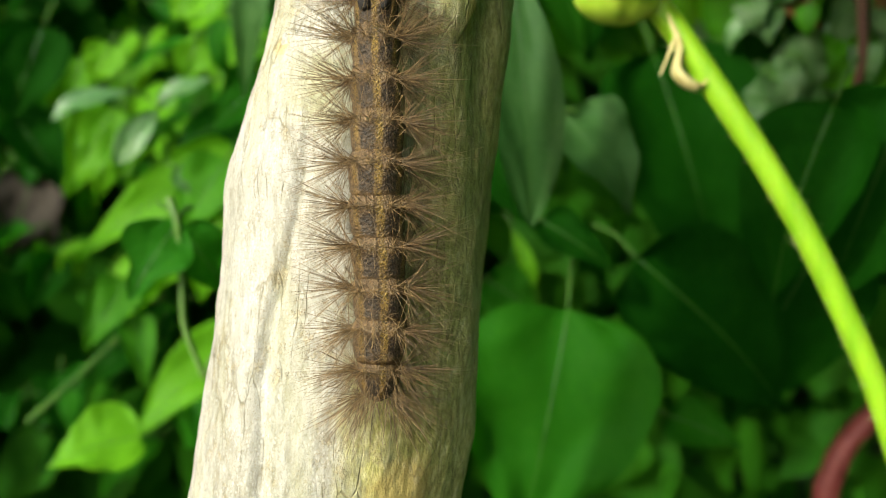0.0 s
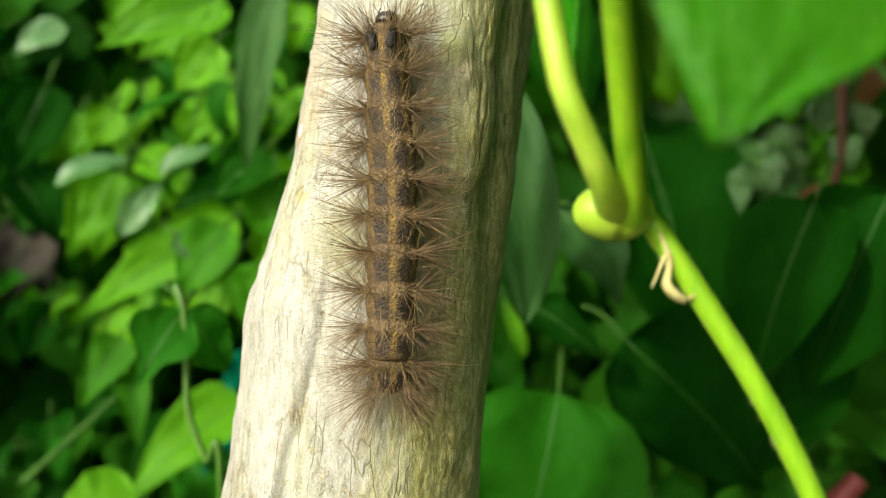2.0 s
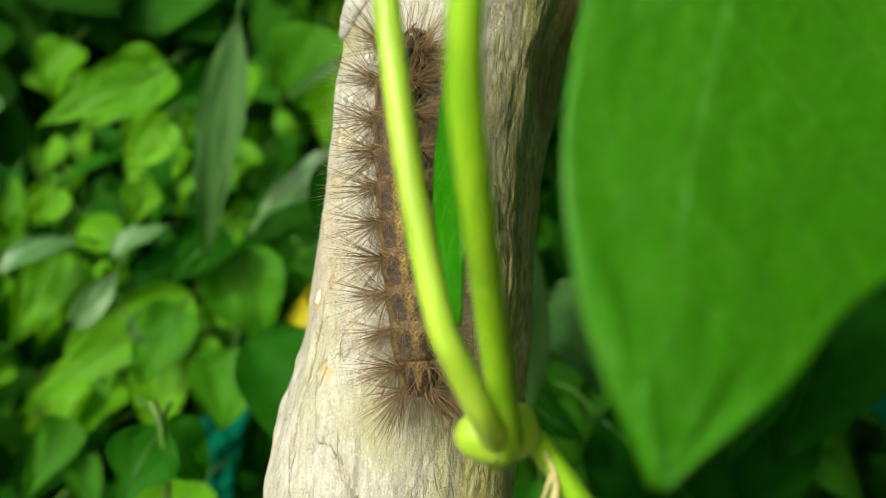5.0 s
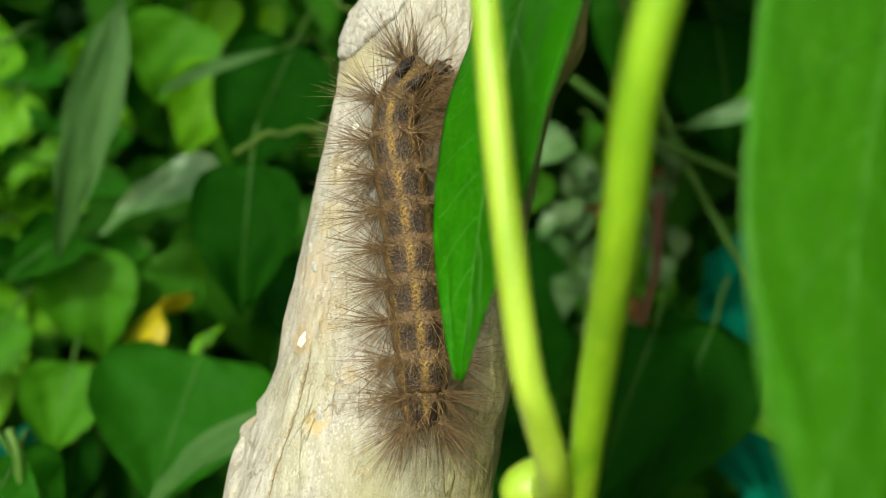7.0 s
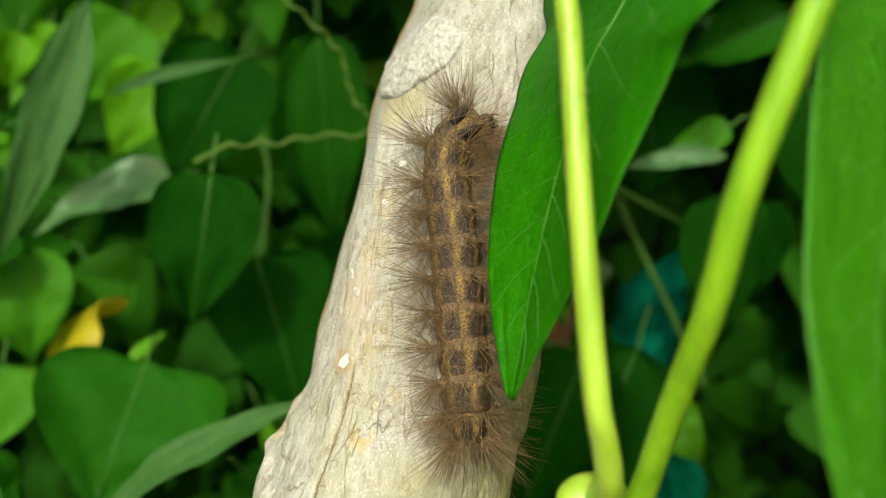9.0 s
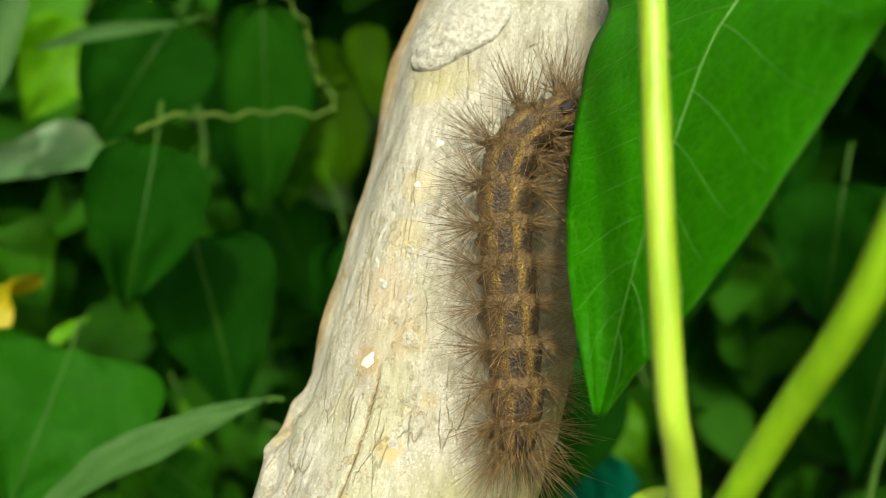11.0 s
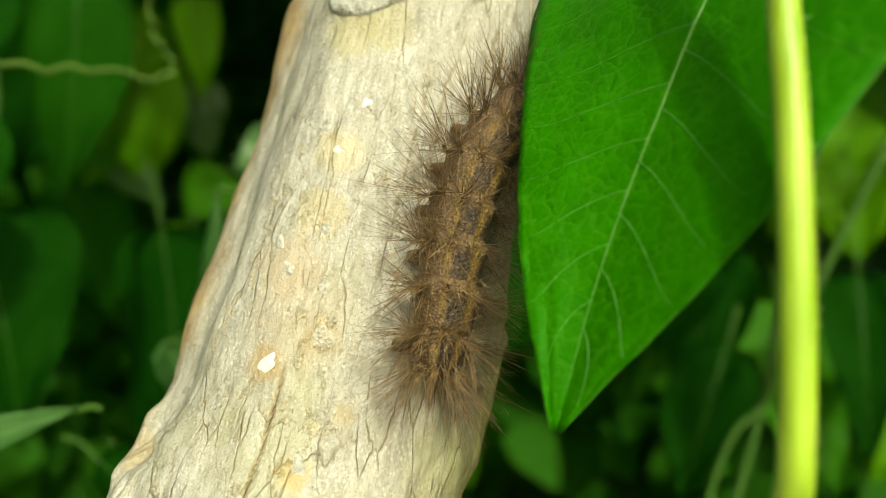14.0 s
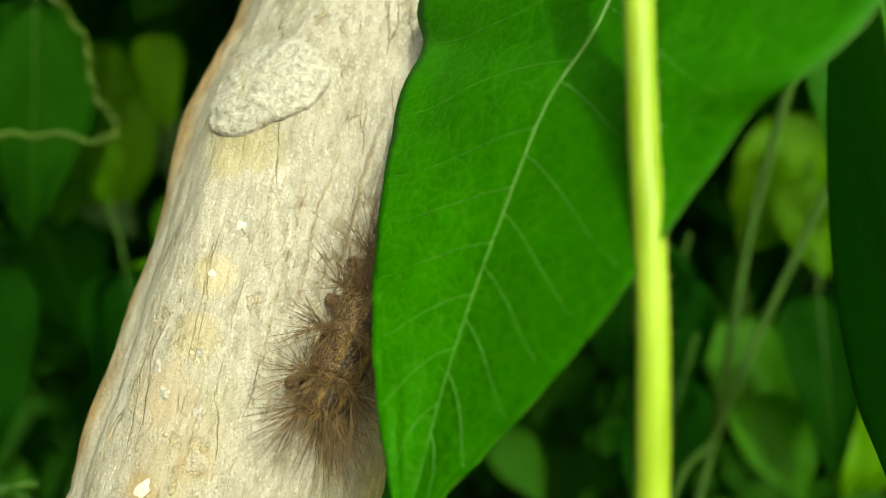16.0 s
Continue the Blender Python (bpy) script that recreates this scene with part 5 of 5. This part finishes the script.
def make_stalks():
    def line(name, label, pts, r, mat=STALK, coil=0.0, group=""):
        path = [Vector(p) * 0.001 for p in pts]
        thing = tagged(new(name), label, name.replace("_", " "), group)
        thing.location = path[0]
        fine = spline([p - path[0] for p in path], 130)
        if coil:
            fine = [p + Vector((0, math.cos(k * 0.75), math.sin(k * 0.75))) * coil * min(1, k / 12) for k, p in enumerate(fine)]
        part("stalk" if not coil else "coil", tube(fine, lambda s: r * (1 - 0.35 * s), 7, 150 if coil else 110), mat, thing)
        return thing
    line("tendril", "thin yellow-green coiled tendril", ((-8, 103, 73), (-1, 100, 78), (9, 96, 80), (18, 92, 83), (29, 86, 85), (30, 85, 89), (26, 86, 92), (23, 86, 97), (20, 85, 103), (14, 86, 108), (6, 87, 113), (-3, 87, 119), (-12, 85, 130)), 0.0006, TENDRIL, 0.0006)
    for pts, r in ((((135, -15, 128), (138, -8, 90), (140, -4, 40), (138, 4, -40), (144, 10, -300), (140, 6, -570)), 0.0012), (((146, -23, 106), (142, -12, 70), (138, -6, 45), (132, 4, 0), (126, 10, -240), (132, 14, -570)), 0.0010),
                   (((22, 151, 92), (25, 150, 82), (26, 150, 72), (26, 152, 52), (20, 156, 30)), 0.0010), (((-118, 143, -50), (-104, 148, -36), (-94, 153, -25)), 0.0012), (((79, 94, 102), (88, 90, 95), (103, 83, 85), (121, 71, 76), (135, 66, 70)), 0.0014), (((84, 85, 132), (98, 85, 102), (110, 82, 78), (123, 75, 53), (136, 70, 30)), 0.0014)):
        line("plant_stalk", "thin green plant stalk among the leaves", pts, r, DIM_STALK, 0.0, "stalks among the leaves")
    line("plant_stalk", "pale green stalk that carries thin leaves", ((-49, 62, 13), (-47, 61, 8), (-46, 61, -2), (-45, 60, -14), (-41, 59, -24), (-37, 58, -36), (-36, 62, -200), (-40, 66, -570)), 0.0009, STALK, 0.0, "stalks among the leaves")
    line("twig", "thin red-brown twig among pale leaves", ((121, 112, 76), (121, 112, 54), (119, 114, 40), (116, 118, 10)), 0.0016, BROWN)
    thing = line("red_stem", "dull red fleshy stem among dark leaves", ((112, 134, -570), (114, 133, -250), (118, 132, -92), (122, 131, -60), (135, 130, -42)), 0.0050, RED)
    thing["category"] = "stem"


def make_sheet():
    """A crumpled teal plastic sheet far behind the leaves."""
    v, f, n = [], [], 22
    for i in range(n):
        for j in range(n):
            x, z = i / (n - 1) - 0.5, j / (n - 1) - 0.5
            v.append(Vector((x * 0.022, 0.006 * noise.noise(Vector((x * 4, z * 4, 1))) + 0.003 * noise.noise(Vector((x * 13, z * 13, 2))), z * 0.044 + 0.02 * x)))
    for i in range(n - 1):
        for j in range(n - 1):
            f.append((i * n + j, (i + 1) * n + j, (i + 1) * n + j + 1, i * n + j + 1))
    for m in (pose(0.152, 0.113, 0.046, 0, 6, -42), pose(0.149, 0.099, 0.000, 0, -40, -42), pose(-0.060, 0.20, -0.03, 0, 10, 10)):
        ob = part("plastic_sheet", (v, f), TEAL)
        mod = ob.modifiers.new("thickness", "SOLIDIFY")
        mod.thickness = 0.0006
        ob.matrix_world = m
        tagged(ob, "crumpled teal plastic sheet behind the leaves", "plastic sheet")


def make_foliage():
    """The thicket behind, and leaves added overhead to shade it: thousands that nobody could count."""
    rng = random.Random(11)
    v, f, uv = [], [], []
    shape = [(0.02, 0.0), (0.34, 0.16), (0.72, 0.42), (1.0, 0.70), (0.85, 0.92), (0.10, 1.0)]
    for k in range(6000):
        az = radians(rng.uniform(-62, 128))
        d = rng.uniform(0.31, 0.50)
        z = rng.uniform(-0.20, 0.30) * (0.5 + d * 1.4)
        if az < -0.15:
            d = rng.uniform(0.34, 0.52)
        # every third leaf is added overhead, mostly out of view, to shade those below
        if k % 3 == 0 and az > -0.05:
            d = rng.uniform(0.05, 0.34)
            z = 0.135 + rng.uniform(0.0, 0.20) + 0.10 * max(0, 0.14 - d)
        o = Vector((math.sin(az) * d, math.cos(az) * d, z + 0.03))
        if o.x > 0.05 and o.y < 0.03 and o.x < 0.15:
            continue
        ln = rng.uniform(0.022, 0.050)
        down = Vector((rng.gauss(0, 0.6), rng.gauss(0, 0.5), rng.gauss(-0.8, 0.5))).normalized()
        face = (Vector((-o.x, -o.y, 0)).normalized() * 0.8 + Vector((rng.gauss(0, 0.5), rng.gauss(0, 0.5), rng.uniform(0.1, 1.0)))).normalized()
        side = down.cross(face).normalized()
        up = side.cross(down)
        w = ln * rng.uniform(0.28, 0.48)
        base = len(v)
        fold, droop = rng.uniform(0.05, 0.35), rng.uniform(0.05, 0.3)
        for half, t in shape:
            c = o + down * (ln * (1 - t)) - up * (droop * ln * (1 - t) ** 2)
            for s in (-1, -0.5, 0, 0.5, 1):
                v.append(c + side * (w * half * s) + up * (fold * w * half * abs(s)))
                uv.append((0.5 + 0.5 * s, t))
        for i in range(5):
            for j in range(4):
                f.append((base + i * 5 + j, base + i * 5 + j + 1, base + i * 5 + 6 + j, base + i * 5 + 5 + j))
    ob = leaf_part("thicket", (v, f, uv), FOLIAGE)
    tagged(ob, "dense green thicket of heart-shaped leaves with leaves added overhead", "foliage", "", "stuff")


def make_setting():
    bm = bmesh.new()
    bmesh.ops.create_grid(bm, x_segments=40, y_segments=40, size=60)
    for q in bm.verts:
        q.co.z = -0.55 + (0.02 * noise.noise(q.co * 0.9) if q.co.length < 8 else 0)
    tagged(part("ground", bm, SOIL), "dark soil with leaf litter", "ground", "", "structure")
    # curved sheet whose dark green is painted shade behind the leaves
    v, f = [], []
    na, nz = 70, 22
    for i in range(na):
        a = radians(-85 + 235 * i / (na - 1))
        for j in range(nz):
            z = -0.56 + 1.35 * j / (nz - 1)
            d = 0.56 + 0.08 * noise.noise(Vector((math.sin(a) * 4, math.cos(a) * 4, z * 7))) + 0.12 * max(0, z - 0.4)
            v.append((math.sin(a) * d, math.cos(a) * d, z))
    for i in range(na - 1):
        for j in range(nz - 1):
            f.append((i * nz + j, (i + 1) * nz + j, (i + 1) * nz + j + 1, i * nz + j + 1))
    tagged(part("backdrop", (v, f), HEDGE), "curved sheet painted as deep hedge shade", "hedge", "", "structure")


make_setting()
make_branch()
caterpillar, body_parts = make_caterpillar()
cam.data.dof.focus_object = body_parts[1]
vine, thick_stem, hanging_leaf, broad_leaf = make_vine()
make_leaves()
make_stalks()
make_sheet()
make_foliage()


def motions():
    n = len(body_parts)
    times = [t for t, _ in BODY]
    lines = np.array([body_line(p, n) for _, p in BODY])
    stops = sorted({*np.arange(0, 16.01, 0.5).tolist(), *times})
    for k, ob in enumerate(body_parts):
        rows = []
        for t in stops:
            line = np.array([[np.interp(t, times, lines[:, i, c]) for c in (0, 1)] for i in range(n)])
            rows.append((t, body_pose(line, k, np.interp(t, (9.0, 11.3, 14.5, 16.0), (0, 12, 22, 24)))))
        walk(ob, rows)
    root = Vector((0, -0.047, 0.026))

    def swing(row):
        return pose(*row[1:4]) @ Matrix.Translation(root) @ pose(0, 0, 0, 0, 0, row[4]) @ Matrix.Translation(-root)

    walk(vine, [(row[0], swing(row)) for row in VINE])
    for ob, rows in ((thick_stem, THICK_STEM), (hanging_leaf, HANGING_LEAF), (broad_leaf, BROAD_LEAF)):
        walk(ob, [(row[0], swing(whole).inverted() @ swing(row)) for row, whole in zip(rows, VINE)])


# the vine is pushed aside and swings towards the caterpillar; its stems and leaves sway a little each: seconds, x, y, z, turn
VINE = (
    (0, 0.0245, -0.0019, -0.0039, 0.3), (0.5, 0.0260, -0.0022, -0.0039, 0.4), (1, 0.0250, -0.0025, -0.0041, 0.7), (1.5, 0.0236, -0.0029, -0.0042, 0.9), (3.5, 0.0215, -0.0046, -0.0037, -4.4), (4, 0.0146, -0.0044, -0.0032, 1.4), (4.2, 0.0125, -0.0043, -0.0030, 3.7),
    (5.2, 0.0042, -0.0053, -0.0016, 2.4), (6.3, -0.0030, -0.0061, -0.0002, 1.5), (6.5, -0.0033, -0.0060, 0.0007, -4.2), (7, 0.0001, -0.0044, 0.0010, -0.6), (7.5, 0.0005, -0.0039, -0.0001, -1.2), (8, -0.0020, -0.0033, 0.0003, -5.6),
    (8.5, 0.0020, -0.0015, 0.0014, 0.7), (9, -0.0010, -0.0003, 0.0007, -4.8), (9.2, -0.0027, -0.0009, 0.0005, -5.7), (10.3, -0.0036, -0.0007, 0.0007, -12.5), (11.3, -0.0034, 0.0008, 0.0014, -19.2), (11.5, -0.0033, 0.0002, -0.0003, -15.1),
    (12, -0.0035, -0.0003, -0.0002, -14.4), (12.5, -0.0025, 0.0001, -0.0001, -15.8), (13, -0.0031, 0.0008, -0.0002, -15.8), (13.5, -0.0008, -0.0008, 0.0008, -4.1), (14, -0.0013, 0.0003, 0.0008, -4.8), (14.5, -0.0011, 0.0010, 0.0010, -4.5),
    (15, -0.0015, -0.0012, 0.0038, 5.7), (16, -0.0003, -0.0006, 0.0048, 9.5))
THICK_STEM = (
    (0, 0.0240, -0.0020, -0.0031, 1.1), (0.5, 0.0254, -0.0022, -0.0032, 1.2), (1, 0.0244, -0.0025, -0.0034, 1.5), (1.5, 0.0230, -0.0030, -0.0035, 1.7), (3.5, 0.0207, -0.0046, -0.0033, 0.8), (4, 0.0135, -0.0044, -0.0031, 7.6), (4.2, 0.0112, -0.0043, -0.0030, 9.2),
    (5.2, 0.0028, -0.0053, -0.0015, 3.2), (6.3, -0.0045, -0.0060, -0.0001, -1.1), (6.5, -0.0042, -0.0059, 0.0006, -6.4), (7, 0.0002, -0.0044, 0.0008, -3.3), (7.5, 0.0010, -0.0040, -0.0002, -5.9), (8, -0.0016, -0.0033, 0.0001, -8.8),
    (8.5, 0.0047, -0.0018, 0.0009, -4.4), (9, 0.0005, -0.0004, 0.0003, -6.3), (9.2, -0.0019, -0.0010, 0.0000, -5.3), (10.3, -0.0032, -0.0008, 0.0002, -7.6), (11.3, -0.0048, -0.0003, 0.0005, -5.6), (11.5, -0.0047, -0.0011, -0.0011, -4.0),
    (12, -0.0034, -0.0016, -0.0013, -5.2), (12.5, -0.0026, -0.0012, -0.0012, -6.4), (13, -0.0032, -0.0004, -0.0013, -6.6), (13.5, -0.0009, -0.0020, -0.0004, 0.7), (14, 0.0015, -0.0046, -0.0020, -0.0), (14.5, 0.0023, -0.0048, -0.0022, 0.4),
    (15, 0.0019, -0.0070, 0.0006, 10.5), (16, 0.0032, -0.0066, 0.0017, 14.3))
HANGING_LEAF = (
    (0, 0.0248, -0.0020, -0.0023, -0.2), (0.5, 0.0262, -0.0022, -0.0024, -0.1), (1, 0.0252, -0.0025, -0.0026, 0.2), (1.5, 0.0238, -0.0030, -0.0027, 0.4), (3.5, 0.0217, -0.0047, -0.0022, -4.9), (4, 0.0157, -0.0044, -0.0021, 0.3), (4.2, 0.0138, -0.0043, -0.0021, 2.4),
    (5.2, 0.0053, -0.0053, -0.0011, 1.1), (6.3, -0.0021, -0.0061, -0.0001, 0.1), (6.5, -0.0025, -0.0061, 0.0006, -5.6), (7, -0.0008, -0.0045, 0.0001, -1.9), (7.5, -0.0012, -0.0038, -0.0000, -4.1), (8, -0.0026, -0.0035, 0.0001, -5.1),
    (8.5, -0.0019, -0.0017, 0.0005, -4.7), (9, -0.0020, -0.0004, 0.0004, -5.7), (9.2, -0.0029, -0.0010, 0.0005, -4.9), (10.3, -0.0021, -0.0014, 0.0004, -4.3), (11.3, -0.0018, -0.0016, 0.0002, -4.3), (11.5, -0.0023, -0.0016, 0.0002, -5.2),
    (12, -0.0026, -0.0016, 0.0002, -6.1), (12.5, -0.0016, -0.0011, -0.0001, -6.9), (13, -0.0022, -0.0000, 0.0001, -8.0), (13.5, -0.0022, -0.0008, 0.0003, -4.4), (14, -0.0033, 0.0002, 0.0004, -6.2), (14.5, -0.0034, 0.0005, 0.0005, -6.2),
    (15, -0.0057, -0.0017, 0.0027, -3.9), (16, -0.0041, -0.0011, 0.0037, -2.9))
BROAD_LEAF = (
    (0, 0.0237, -0.0024, -0.0038, -2.2), (0.5, 0.0252, -0.0027, -0.0039, -2.1), (1, 0.0242, -0.0030, -0.0041, -1.8), (1.5, 0.0228, -0.0035, -0.0042, -1.6), (3.5, 0.0207, -0.0054, -0.0039, -4.0), (4, 0.0135, -0.0047, -0.0031, 5.0), (4.2, 0.0114, -0.0044, -0.0028, 7.6),
    (5.2, 0.0042, -0.0056, -0.0015, 4.2), (6.3, -0.0018, -0.0065, -0.0001, 1.9), (6.5, -0.0017, -0.0066, 0.0008, -3.1), (7, 0.0004, -0.0042, 0.0006, -1.3), (7.5, 0.0003, -0.0037, -0.0003, -1.6), (8, -0.0016, -0.0033, 0.0001, -4.5),
    (8.5, 0.0005, -0.0008, 0.0008, -0.9), (9, -0.0009, -0.0001, 0.0006, -3.8), (9.2, -0.0026, -0.0006, 0.0004, -4.6), (10.3, -0.0035, -0.0004, 0.0006, -11.4), (11.3, -0.0046, -0.0000, 0.0009, -18.1), (11.5, -0.0045, -0.0008, -0.0008, -14.0),
    (12, -0.0047, -0.0010, -0.0007, -13.4), (12.5, -0.0039, -0.0006, -0.0006, -14.7), (13, -0.0045, 0.0003, -0.0007, -14.7), (13.5, -0.0022, -0.0014, 0.0002, -3.0), (14, -0.0028, -0.0000, 0.0002, -3.8), (14.5, -0.0026, 0.0006, 0.0004, -3.4),
    (15, -0.0006, -0.0047, 0.0033, 6.8), (16, -0.0013, -0.0017, 0.0043, 10.6))
motions()
